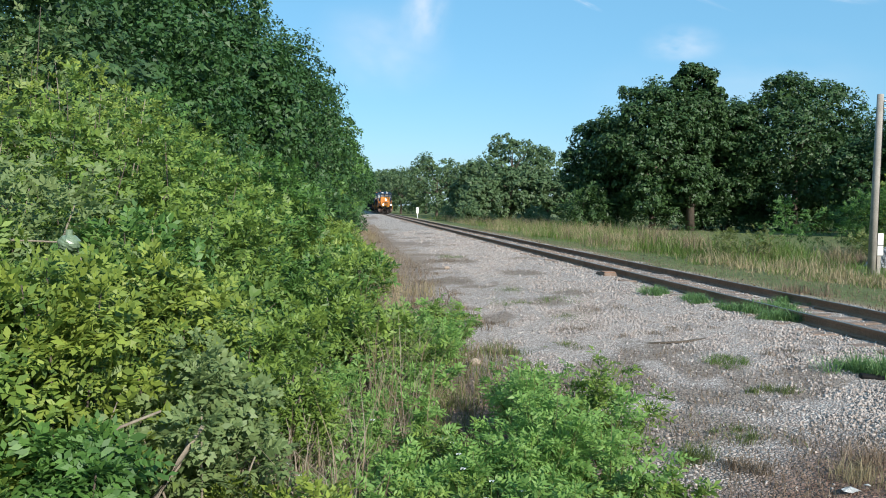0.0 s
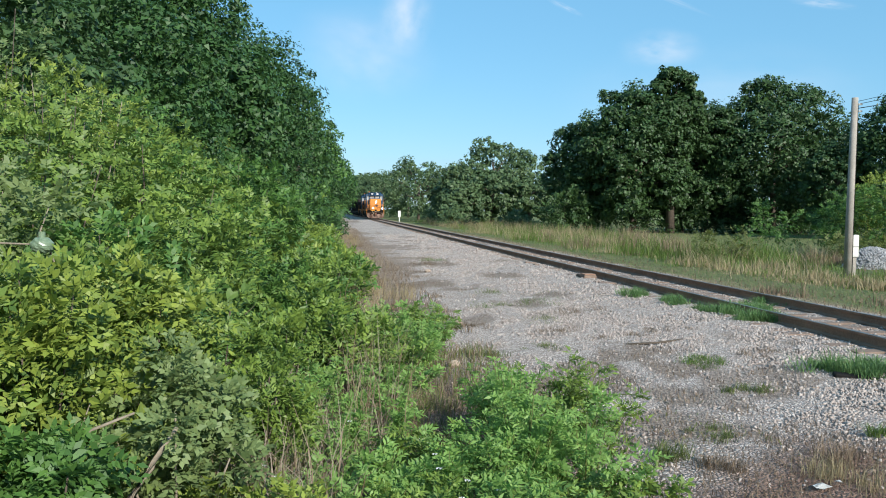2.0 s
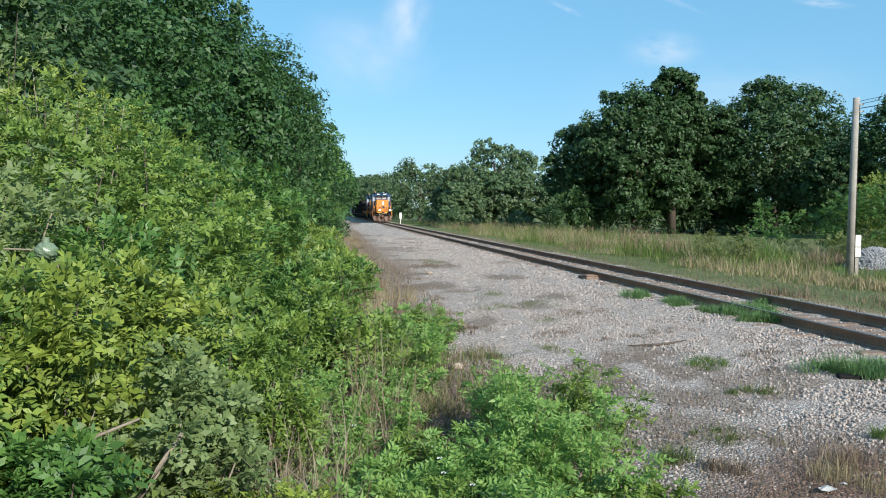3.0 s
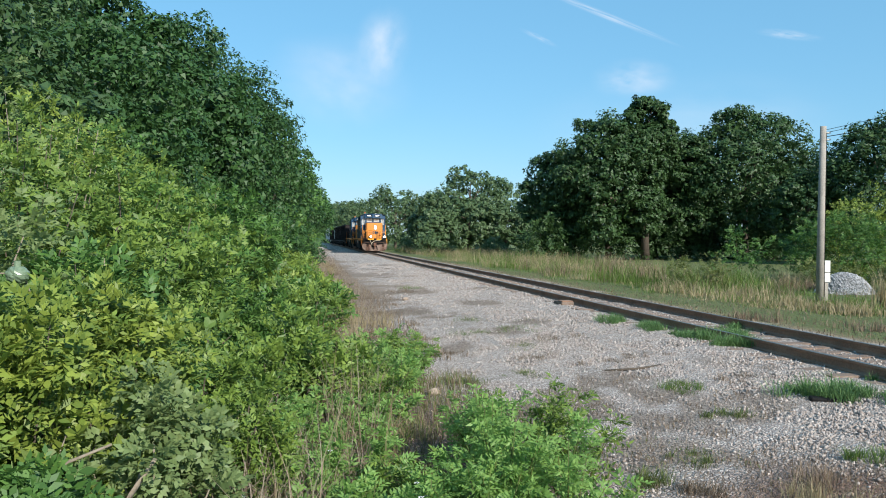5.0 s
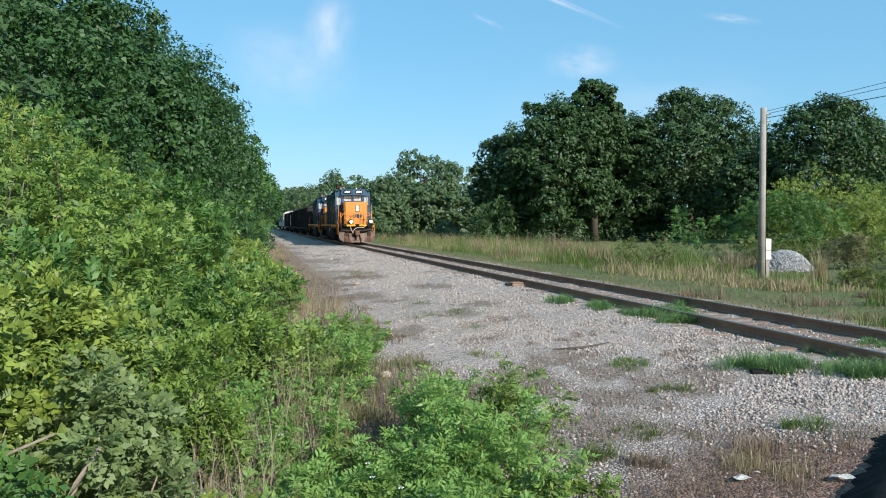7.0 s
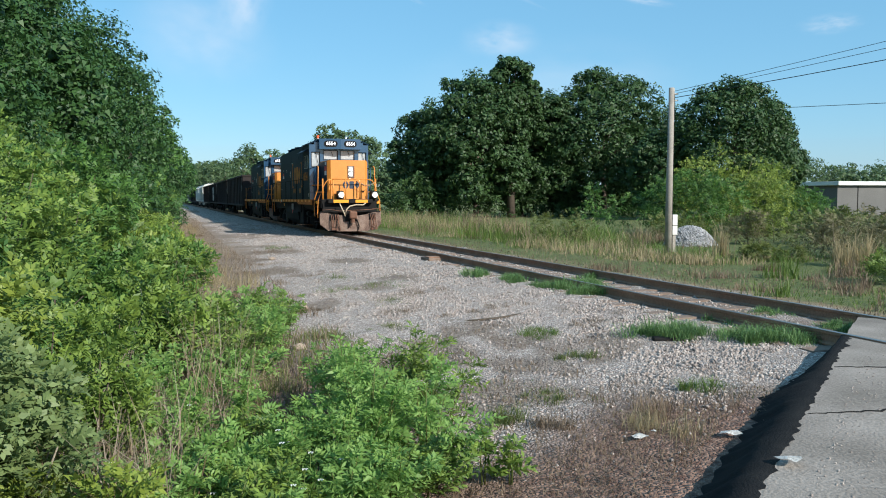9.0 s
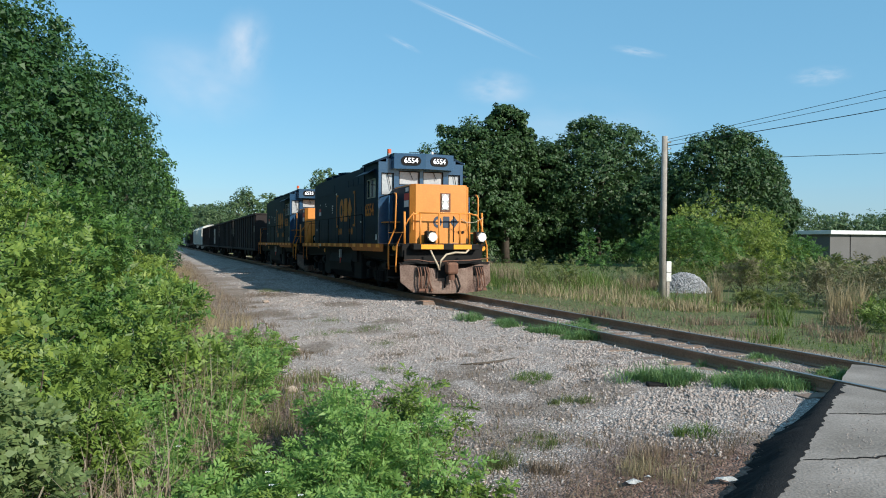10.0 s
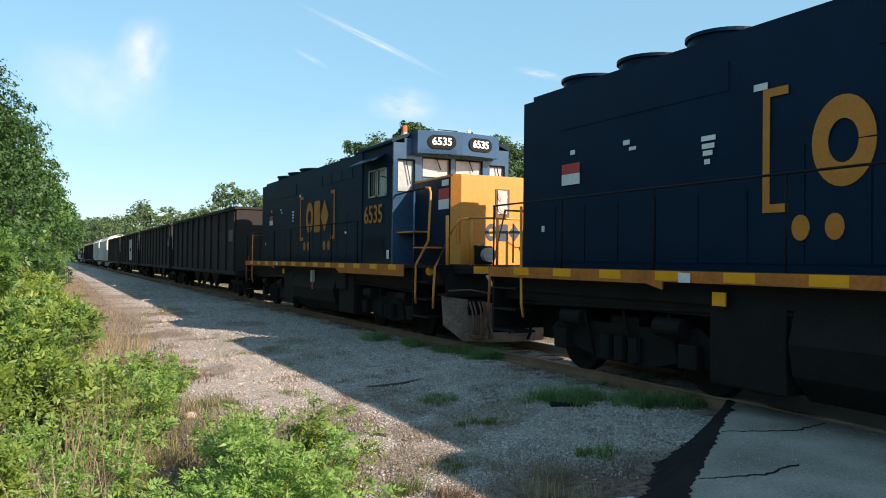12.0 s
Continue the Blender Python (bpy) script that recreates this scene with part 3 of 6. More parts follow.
def weed(x, y, h, seed, leaf, label, r=0.28, stems=9, per=150, size=0.022, name="weed"):
    """A feathery weed: upright stems carrying many small lobed leaves."""
    rng = np.random.default_rng(seed)
    ob = empty(name, x, y, float(ground_z(x, y)), label, "weed", "weeds on the verge")
    bm, pts, nor, reach = bmesh.new(), [], [], []
    for k in range(stems):
        a, q = rng.uniform(0, 2 * math.pi), r * math.sqrt(rng.uniform(0, 1))
        hh = h * rng.uniform(0.6, 1.0) * (1 - 0.3 * q / r)
        foot = np.array([math.cos(a) * q * 0.4, math.sin(a) * q * 0.4, -0.03])
        top = np.array([math.cos(a) * q * 1.5, math.sin(a) * q * 1.5, hh])
        mid = (foot + top) / 2 + np.array([0, 0, 0.05])
        tube(bm, [foot, mid, top], 0.008, 5, 0.3)
        t = rng.uniform(0.12, 1.0, per) ** 0.75
        pts.append(foot + (top - foot) * t[:, None])
        d = ball(rng, per) * np.array([1, 1, 0.3]) + np.array([0, 0, 0.25]) + (top - foot) * 0.25
        nor.append(d)
        reach.append((0.17 * (1.1 - 0.65 * t) + 0.03) * (0.45 + h * 0.6))
    tagged(part("stem", bm, M_OLIVE, ob), kind="stuff")
    v, f = sprays(rng, np.concatenate(pts), np.concatenate(nor), np.concatenate(reach), 4, size * 2.1, 0.36, 0.9, 0.3)
    v[:, 2] = np.maximum(v[:, 2], 0.005)
    raw("foliage", v, f, leaf, ob)
    return ob


# ---- the wooded side ----
def hedge_edge(y):
    """Where the undergrowth ends towards the gravel."""
    return float(np.interp(y, [0, 4, 6, 8, 12.5, 18, 21, 33, 60, 140], [-0.9, -0.35, 0.1, 0.3, 0.55, 0.5, 0.25, 0.1, 0.6, 2.0]))


def shrub(x, y, r, h, leaf, lobes, per, size, seed, label, kind_name="shrub", group="undergrowth", low=0.0, pairs=4, wide=0.42):
    """A bush: thin stems and rounded heads of leafy twigs, with dark hollows between them."""
    rng = np.random.default_rng(seed)
    z = float(ground_z(x, y))
    ob = empty(kind_name, x, y, z, label, "shrub", group)
    th, q = rng.uniform(0, 2 * math.pi, lobes), r * np.sqrt(rng.uniform(0, 1, lobes)) * 0.85
    top = h * (1 - 0.5 * (q / r) ** 2)
    lo = np.maximum(low * h, 0.12)
    zz = lo + (top - lo) * (1 - rng.uniform(0, 1, lobes) ** 1.7)
    cc = np.stack([np.cos(th) * q, np.sin(th) * q, zz], 1)
    lr = min(r, 0.5 * h + 0.2) * rng.uniform(0.26, 0.5, lobes)
    bm = bmesh.new()
    for k in range(0, lobes, 2):
        e = Vector(cc[k])
        tube(bm, [(e.x * 0.3, e.y * 0.3, -0.1), (e.x * 0.7, e.y * 0.7, e.z * 0.6), e * 1.1], 0.012, 5, 0.4)
    tagged(part("stem", bm, M_TWIG if seed % 3 == 0 else M_BARK, ob), kind="stuff")
    d = ball(rng, lobes * per) + np.array([0, 0, 0.3])
    d /= np.linalg.norm(d, axis=1, keepdims=True)
    rr = np.repeat(lr, per)
    p = np.repeat(cc, per, 0) + d * (rr * rng.uniform(0.35, 0.95, len(rr)))[:, None]
    v, f = sprays(rng, p, d + rng.normal(0, 0.35, d.shape), size * 0.52 * pairs, pairs, size, wide)
    v[:, 2] = np.maximum(v[:, 2], 0.02)
    raw("foliage", v, f, leaf, ob)
    return ob


BUSH_WORDS = {M_LIME: "leafy light green bush at the wood's edge", M_MID: "leafy mid green bush in the undergrowth", M_YELLOWISH: "yellow-green sapling bush at the wood's edge", M_SAGE: "grey-green broad-leaved bush in the undergrowth"}
rs = random.Random(21)
row = 0
yy = 3.0
while yy < 34:
    edge = hedge_edge(yy)
    for k in range(5):
        r = rs.uniform(0.75, 1.05) * (1 + 0.18 * k) * (1 + yy * 0.012)
        x = edge - 0.75 - k * 1.45 * (1 + yy * 0.012) + rs.uniform(-0.25, 0.25)
        y = yy + rs.uniform(-0.4, 0.4)
        h = (1.1, 2.5, 3.7, 4.4, 4.9)[k] * rs.uniform(0.8, 1.15) * min(1.0, 0.36 + yy * 0.055) * (1 + yy * 0.004)
        pick = rs.random()
        if math.hypot(x, y) < r + 2.1 or x < -0.75 * y - 3 or (k == 0 and 5.5 < y < 8.5):
            continue
        leaf = M_LIME if pick < 0.48 else M_MID if pick < 0.72 else M_YELLOWISH if pick < 0.88 else M_SAGE
        near = max(0.0, 1 - yy / 30)
        size = (0.07 if yy < 7 else 0.083 if yy < 14 else 0.11) * (0.85 if leaf is M_YELLOWISH else 1.0)
        area = r * (r + h * (1.0 if k < 2 else 0.6))
        heads = max(7, min(34, int(9 * area ** 0.7)))
        shrub(x, y, r, h, leaf, heads, int(np.clip(area * (2.6 if k < 2 else 1.5) / (heads * size * size), 8, 42 if k < 2 else 22 if k == 2 else 10)), size, 100 + row * 10 + k, BUSH_WORDS[leaf], low=0.0 if k < 2 else 0.45)
    row += 1
    yy += 1.3 * (1 + yy * 0.02)
for i, (x, y, r, h, leaf, size, wide) in enumerate(((-0.95, 4.85, 0.42, 1.25, M_SAGE, 0.05, 0.6), (-1.8, 4.95, 0.65, 1.75, M_YELLOWISH, 0.066, 0.5), (-1.35, 5.9, 0.6, 1.7, M_YELLOWISH, 0.064, 0.45), (-2.6, 5.4, 0.7, 1.7, M_LIME, 0.07, 0.45), (-1.5, 4.2, 0.45, 0.9, M_MID, 0.06, 0.5), (-0.6, 5.9, 0.45, 1.2, M_LIME, 0.055, 0.35), (-2.2, 4.5, 0.5, 1.1, M_LIME, 0.065, 0.5))):
    shrub(x, y, r, h, leaf, 20, 40, size, 3000 + i, BUSH_WORDS[leaf], wide=wide)

for i, (x, y, rx, z1) in enumerate(((-7.8, 17, 3.9, 7.6), (-10.6, 26, 4.8, 13.0), (-8.6, 35, 4.6, 13.2), (-7.6, 46, 5.2, 14.6), (-13, 40, 6, 17), (-6.0, 58, 5.6, 15.4), (-4.6, 72, 5.6, 15.2), (-3.4, 88, 5.4, 14.0), (-2.4, 106, 5.2, 12.6), (-1.2, 128, 5.6, 12.4), (-0.2, 155, 6, 12.5), (1.0, 190, 7, 13), (-14, 15, 4.6, 9.5), (-17, 27, 6, 15), (-6.3, 24, 3.6, 8.6), (-5.0, 33, 3.6, 9.4))):
    near = y < 62
    tree("tree", x, y, -0.5, rx, rx * 1.15, 0.2, z1, M_OAK if y < 28 and x < -7 else (M_MID2, M_MID, M_MID2)[i % 3] if i != 4 else M_OAK, 32 if near else 26, 26 if near else 17, 36 if near else 22, (0.09 if y < 30 else 0.125) if near else 0.19, 301 + i, "tall dense green tree in the wood along the track", 0.22, "wood along the track")
for i in range(26):
    y = 36 + i * 4.6
    shrub(hedge_edge(y) - 1.6 + rs.uniform(-0.5, 0.4), y, 2.0, rs.uniform(2.2, 3.8), rs.choice((M_MID, M_MID2, M_LIME)), 12, 16, 0.2, 900 + i, "leafy green bush at the foot of the wood")

# dry verge between bushes and gravel
for i in range(34):
    y = 12 + i * 1.5 + rs.uniform(-0.5, 0.5)
    tuft(hedge_edge(y) + rs.uniform(0.0, 1.3), y, rs.uniform(0.25, 0.6), rs.uniform(0.3, 0.75), 130, M_STRAW if i % 3 else M_HAY, 1000 + i, "dry straw-coloured grass on the verge beside the bushes", 0.005, 0.6)
for i, (x, y) in enumerate(((0.25, 8.2), (-0.15, 7.3), (0.45, 9.6), (-0.55, 6.9), (-0.3, 6.0), (0.5, 16.5), (0.3, 20.0), (0.6, 24.0), (1.2, 29.0), (-0.75, 7.9), (1.6, 27.5))):
    tuft(x, y, 0.34, 0.95, 70, M_TWIG, 1100 + i, "bare grey-brown stalks of dead weeds", 0.004, 0.45)

for i in range(30):
    y = 6.4 + i * 0.42
    tuft(hedge_edge(y) + rs.uniform(-0.45, 0.35), y, rs.uniform(0.2, 0.4), rs.uniform(0.9, 1.5), 60, (M_STRAW, M_TWIG, M_HAY)[i % 3], 2300 + i, "pale dead stalks standing at the foot of the bushes", 0.0035, 0.5)
for i in range(14):
    tuft(rs.uniform(-0.75, 0.05), rs.uniform(5.7, 6.9), 0.3, rs.uniform(0.6, 1.0), 40, M_TWIG if i % 2 else M_HAY, 1130 + i, "bare grey-brown stalks of dead weeds", 0.003, 0.5)

for i in range(16):
    tuft(rs.uniform(-0.6, -0.1), rs.uniform(4.7, 5.7), 0.25, rs.uniform(0.9, 1.35), 40, M_HAY if i % 3 else M_TWIG, 1160 + i, "withered brown stalks leaning among the weeds", 0.004, 0.7)

# feathery green weeds beside the gravel
WEEDS = [(0.6, 6.0, 0.6), (0.75, 5.2, 0.65), (0.45, 7.0, 0.62), (0.95, 5.7, 0.75), (0.5, 4.7, 0.55), (1.0, 4.75, 0.55), (1.3, 4.75, 0.6), (0.0, 4.6, 0.55), (1.6, 4.95, 0.5), (0.75, 8.6, 0.5), (1.35, 5.55, 1.0), (1.75, 5.8, 1.0), (2.05, 6.15, 0.95), (1.45, 6.35, 1.05), (1.7, 5.2, 0.8), (1.15, 5.1, 0.75), (1.95, 6.75, 1.05), (1.55, 7.0, 0.9), (0.3, 5.2, 0.6), (0.1, 6.0, 0.7), (0.9, 9.6, 0.65), (1.2, 10.2, 0.75), (1.3, 11.0, 0.8), (0.9, 11.2, 0.85), (1.5, 11.8, 0.8), (1.0, 12.2, 0.9), (0.7, 10.4, 0.75), (1.35, 12.8, 0.75), (0.5, 9.0, 0.6), (-0.2, 7.0, 0.8), (0.15, 8.0, 0.75), (-0.35, 6.2, 0.75), (0.2, 4.5, 0.5), (0.7, 4.5, 0.45), (-0.1, 5.0, 0.6)]
for i, (x, y, h) in enumerate(WEEDS):
    weed(x, y, h, 1200 + i, M_WEED if i % 4 else M_LIME, "feathery bright green weed growing beside the gravel", 0.3, 10, 23 if y < 8 else 16, 0.024 if y < 8 else 0.03)
for i, (x, y) in enumerate(((2.04, 4.95), (2.2, 4.85))):
    weed(x, y, 0.55 - 0.15 * i, 1260 + i, M_LIME, "young upright weed with narrow fresh leaves", 0.03, 2, 12, 0.03)


def broadleaf(x, y, z, seed, label):
    """A vine with a few large heart-shaped leaves."""
    rr = random.Random(seed)
    ob = empty("vine", x, y, z, label, "vine", "vines in the undergrowth")
    part("stem", tube(bmesh.new(), [(-0.1, 0.1, -1.2), (0, 0.05, -0.5), (0.05, 0, 0.05)], 0.007, 5), M_BARK, ob)
    heart = [(0, 0.0), (0.35, 0.22), (0.5, 0.0), (0.42, -0.4), (0, -1.0), (-0.42, -0.4), (-0.5, 0.0), (-0.35, 0.22)]
    for k in range(6):
        s = rr.uniform(0.06, 0.13)
        bm = bmesh.new()
        c = bm.verts.new((0, -0.35 * s, -0.06 * s))
        vs = [bm.verts.new((a * s, b * s, 0.12 * s * abs(a))) for a, b in heart]
        for i in range(8):
            bm.faces.new((c, vs[i], vs[(i + 1) % 8]))
        bm.transform(pose(rr.uniform(-0.3, 0.3), rr.uniform(-0.25, 0.1), rr.uniform(-0.3, 0.25), rr.uniform(25, 70), rr.uniform(-25, 25), rr.uniform(-30, 40)))
        part("leaf", bm, M_LIME, ob)
    return ob


for i, (x, y, z) in enumerate(((-1.25, 6.9, 0.75), (-2.6, 7.0, 0.95), (-1.0, 7.6, 0.85), (-2.9, 5.5, 0.6), (-2.2, 9.0, 1.4))):
    broadleaf(x, y, z, 40 + i, "climbing vine with large pale heart-shaped leaves")


def dead_branch(points, r, label):
    ob = part("dead_branch", tube(bmesh.new(), points, r, 7, 0.5), M_TWIG)
    a, b = Vector(points[1]), Vector(points[2])
    part("twig", tube(bmesh.new(), [a, a + Vector((0.12, 0.05, 0.16)), a + Vector((0.16, 0.1, 0.3))], r * 0.5, 5, 0.5), M_TWIG, ob)
    return tagged(ob, label, "branch", "dead branches")


dead_branch([(-1.3, 4.5, -0.45), (-1.12, 4.42, 0.16), (-0.98, 4.38, 0.38), (-0.86, 4.4, 0.56)], 0.022, "bare pale dead branch leaning out of the bushes")
dead_branch([(-1.75, 4.7, -0.45), (-1.5, 4.5, 0.4), (-1.3, 4.45, 0.55), (-1.1, 4.5, 0.62)], 0.014, "thin pale dead branch among the bushes")
dead_branch([(-0.75, 5.6, -0.42), (-0.5, 5.5, 0.0), (-0.46, 5.55, 0.35), (-0.3, 5.6, 0.62)], 0.007, "thin pale dead branch among the bushes")
dead_branch([(-2.6, 4.9, -0.45), (-2.4, 4.6, 0.2), (-2.0, 4.5, 0.3), (-1.7, 4.5, 0.36)], 0.012, "thin pale dead branch among the bushes")

bt = empty("plastic_jug", -1.93, 5.6, 1.48, "pale translucent plastic jug caught on a stick in the bushes", "jug")
bm = bmesh.new()
bmesh.ops.create_uvsphere(bm, u_segments=20, v_segments=12, radius=0.068, matrix=Matrix.Diagonal((1.1, 0.9, 0.85, 1)))
for v in bm.verts:
    v.co *= 1 + 0.05 * math.sin(math.atan2(v.co.z, v.co.x) * 9)
part("body", bm, M_JUG, bt)
part("neck", disc_z(bmesh.new(), 0, 0, 0.07, 0.022, 0.04), M_JUG, bt)
part("stick", tube(bmesh.new(), [(-0.9, 0.0, 0.0), (-0.4, 0.0, 0.02), (0.02, 0.05, 0.0), (0.06, 0.4, -0.5), (0.06, 0.6, -1.95)], 0.007, 6), M_TWIG, bt)

# white wild flowers low in the weeds
rng = np.random.default_rng(77)
for i in range(26):
    x, y = rng.uniform(-0.6, 1.0), rng.uniform(4.3, 6.2)
    h = rng.uniform(0.22, 0.5)
    fl = empty("wild_flower", x, y, float(ground_z(x, y)), "small white wild flower among green weeds", "flower", "wild flowers")
    part("stalk", tube(bmesh.new(), [(0, 0, 0), (0.02, 0.01, h)], 0.003, 4), M_GRASS, fl)
    bm = bmesh.new()
    for k in range(5):
        a = k * 1.2566
        c, s = math.cos(a), math.sin(a)
        v = [bm.verts.new((0.02 + q * c - w * s, 0.01 + q * s + w * c, h + e)) for q, w, e in ((0.004, 0, 0.004), (0.014, 0.007, 0.008), (0.022, 0, 0.004), (0.014, -0.007, 0.008))]
        bm.faces.new(v)
    part("petal", bm, M_WHITE, fl)

# grass tufts on the gravel and between the rails
SPOTS = [(3.34, 16.5, 0.55, 0.1, 0), (4.67, 16.75, 0.5, 0.1, 0), (2.47, 13.7, 0.35, 0.14, 1), (4.16, 14.3, 0.55, 0.1, 2), (5.1, 14.9, 0.45, 0.12, 1), (4.71, 9.6, 0.3, 0.16, 0), (4.95, 9.9, 0.22, 0.14, 0), (4.65, 8.3, 0.2, 0.13, 2), (2.76, 6.2, 0.2, 0.22, 2), (3.53, 6.8, 0.2, 0.1, 2), (5.1, 6.4, 0.24, 0.2, 0), (4.84, 12.1, 0.4, 0.12, 1), (6.0, 10.1, 0.3, 0.12, 1), (3.65, 29.2, 0.6, 0.3, 1), (3.95, 31.0, 0.5, 0.25, 0), (4.1, 18.8, 0.6, 0.1, 2), (2.7, 18.3, 0.5, 0.16, 1), (2.3, 21.0, 0.6, 0.2, 1), (3.0, 24.0, 0.6, 0.16, 1), (2.4, 26.0, 0.7, 0.25, 1), (2.2, 11.0, 0.25, 0.16, 2), (2.5, 9.0, 0.25, 0.12, 1), (3.2, 11.5, 0.3, 0.08, 2), (3.9, 12.9, 0.3, 0.08, 1), (5.6, 12.5, 0.3, 0.08, 1), (3.1, 5.9, 0.18, 0.16, 1)]
for i, (x, y, r, h, kind) in enumerate(SPOTS):
    m, words = ((M_GRASS, "low green grass tuft growing in the gravel"), (M_HAY, "low dry brown grass tuft in the gravel"), (M_OLIVE, "flat olive-green weed patch in the gravel"))[kind]
    tuft(x, y, r * 1.15, 0.05 + h * 1.1, 340 if kind != 1 else 260, m, 1400 + i, words, 0.0036, 1.5)
for i, (x, y) in enumerate(((3.88, 5.6), (4.05, 5.75), (3.7, 5.5), (4.2, 6.0), (3.95, 5.25))):
    tuft(x, y, 0.2, 0.34, 130, M_HAY if i % 2 else M_STRAW, 1450 + i, "upright tuft of dry brownish grass", 0.0026, 0.7)
LINE = [(7.0, 16.9), (7.15, 16.0), (7.2, 15.3), (7.3, 14.6), (7.35, 13.9), (7.45, 13.3), (7.55, 12.7), (7.9, 13.8), (8.2, 14.4), (9.4, 15.0), (9.0, 15.6), (8.6, 14.9), (6.1, 8.95), (6.35, 8.8), (6.55, 8.75), (6.25, 8.6), (6.95, 7.95), (7.25, 7.85), (7.5, 7.8), (7.1, 8.2), (9.1, 8.0), (8.7, 8.3), (8.95, 9.75), (7.9, 9.4)]
for i, (x, y) in enumerate(LINE):
    for k in range(2):
        tuft(x + rs.uniform(-0.12, 0.12), y + rs.uniform(-0.14, 0.14) if y < 10 else y + rs.uniform(-0.35, 0.35), rs.uniform(0.2, 0.3), rs.uniform(0.26, 0.46) if x < 7.6 else rs.uniform(0.16, 0.3), 420, M_TRACKGRASS, 1500 + i * 2 + k, "dense green grass growing along the rail", 0.0042, 1.35)

# short dead growth where the gravel has grown over
n = 60000
by, bx = 5.0 + 32 * rng.uniform(0, 1, n) ** 1.6, rng.uniform(1.3, 7.0, n)
q = rng.uniform(0, 1, n) < dead_cover(bx, by) ** 1.5 * 0.55
base = np.stack([bx, by, ground_z(bx, by) - 0.012], 1)[q]
green = rng.uniform(0, 1, len(base)) < 0.22 * (value_noise(base[:, 0] * 0.9 + 3, base[:, 1] * 0.8) > 0.55)
for m, w, words in ((M_HAY, ~green, "short dead brown growth spread over the gravel"), (M_OLIVE, green, "short olive-green growth spread over the gravel")):
    v, f = blades(rng, base[w], 0.085, 0.0045, 1.5)
    tagged(raw("low_growth", v, f, m), words, "grass", kind="stuff")

for i in range(16):
    tuft(rs.uniform(0.5, 1.1), rs.uniform(6.0, 8.6), rs.uniform(0.2, 0.35), rs.uniform(0.25, 0.5), 110, (M_STRAW, M_HAY, M_OLIVE)[i % 3], 2400 + i, "thin dry grass between the weeds and the bushes", 0.003, 0.9)

# thin dead grass and litter over the bare earth by the crossing
n = 15000
bx, by = rng.uniform(1.6, 6.0, n), rng.uniform(3.4, 7.0, n)
keep = (by - 0.62 * bx < 4.0 - 1.2 * np.clip((bx - 4.2) / 1.2, 0, 1) + rng.normal(0, 0.5, n)) & (by - 0.79 * bx > 1.85)
base = np.stack([bx, by, ground_z(bx, by) - 0.01], 1)[keep]
v, f = blades(rng, base, 0.1, 0.003, 1.8)
tagged(raw("dead_grass", v, f, M_HAY), "thin dead grass lying on reddish bare earth", "grass", kind="stuff")

# ---- the open side ----
clumps, per = 680, 52
cy = 21 + 120 * rng.uniform(0, 1, clumps) ** 1.7
cx = 14.9 + rng.uniform(0, 1, clumps) ** 1.4 * (5 + cy * 0.09) + np.sin(cy * 0.4) * 0.7
chh = rng.uniform(0.4, 1.45, clumps) ** 1.2 * np.interp(cy, [24, 38], [0.42, 1.0]) * np.interp(cx - 14.9, [0, 2], [0.6, 1.0])
kind = np.digitize(np.sin(cx * 0.8 + cy * 0.17) + rng.normal(0, 0.55, clumps), [-0.25, 0.95])
spread = np.interp(cy, [20, 140], [0.35, 1.0])
gx_ = np.repeat(cx, per) + rng.normal(0, 1, clumps * per) * np.repeat(spread, per)
gy_ = np.repeat(cy, per) + rng.normal(0, 1, clumps * per) * np.repeat(spread, per)
gh, kk = np.repeat(chh, per), np.repeat(kind, per)
near_pole = ((gx_ > 17) & (gx_ < 20.2) & (gy_ > 21) & (gy_ < 26.5)) | ((gx_ > 20) & (gx_ < 25) & (gy_ > 20) & (gy_ < 31))
gh = np.where(near_pole, gh * 0.45, gh)
base = np.stack([gx_, gy_, ground_z(gx_, gy_) - 0.03], 1)
for k, m, words in ((0, M_STRAW, "tall pale dry grass along the field's edge"), (1, M_GRASS, "tall green grass along the field's edge"), (2, M_HAY, "tall brownish seeding grass along the field's edge")):
    v, f = blades(rng, base[kk == k], gh[kk == k], 0.012, 0.7)
    tagged(raw("tall_grass", v, f, m), words, "tall grass", kind="stuff")
n = 5200
gy_ = 13 + 70 * rng.uniform(0, 1, n) ** 1.6
gx_ = np.interp(gy_, [10, 40, 90], [0.9, 0.9, 1.5]) + rng.uniform(-0.6, 1.5, n)
base = np.stack([gx_, gy_, ground_z(gx_, gy_) - 0.02], 1)
v, f = blades(rng, base, 0.2, 0.008, 1.0)
tagged(raw("verge_grass", v, f, M_HAY), "low dry brown grass along the gravel's edge", "grass", kind="stuff")
n = 3400
gy_, gx_ = rng.uniform(6.8, 11.5, n), rng.uniform(0.4, 2.3, n)
base = np.stack([gx_, gy_, ground_z(gx_, gy_) - 0.02], 1)
sel = rng.uniform(0, 1, n) < 0.5
for m, q, words in ((M_HAY, sel, "dry brown grass between the weeds"), (M_OLIVE, ~sel, "olive green grass between the weeds")):
    v, f = blades(rng, base[q], 0.26, 0.005, 0.9)
    tagged(raw("verge_grass", v, f, m), words, "grass", kind="stuff")
n = 12000
gy_ = 5 + 75 * rng.uniform(0, 1, n) ** 1.5
gx_ = rng.uniform(10.6, 15.8, n) + gy_ * 0.01
base = np.stack([gx_, gy_, ground_z(gx_, gy_) - 0.02], 1)
sel = ((gx_ + np.sin(gy_ * 0.5) * 0.8 > 13.6) & (gy_ > 30)) | ((gy_ < 13) & (gx_ > 11.8))
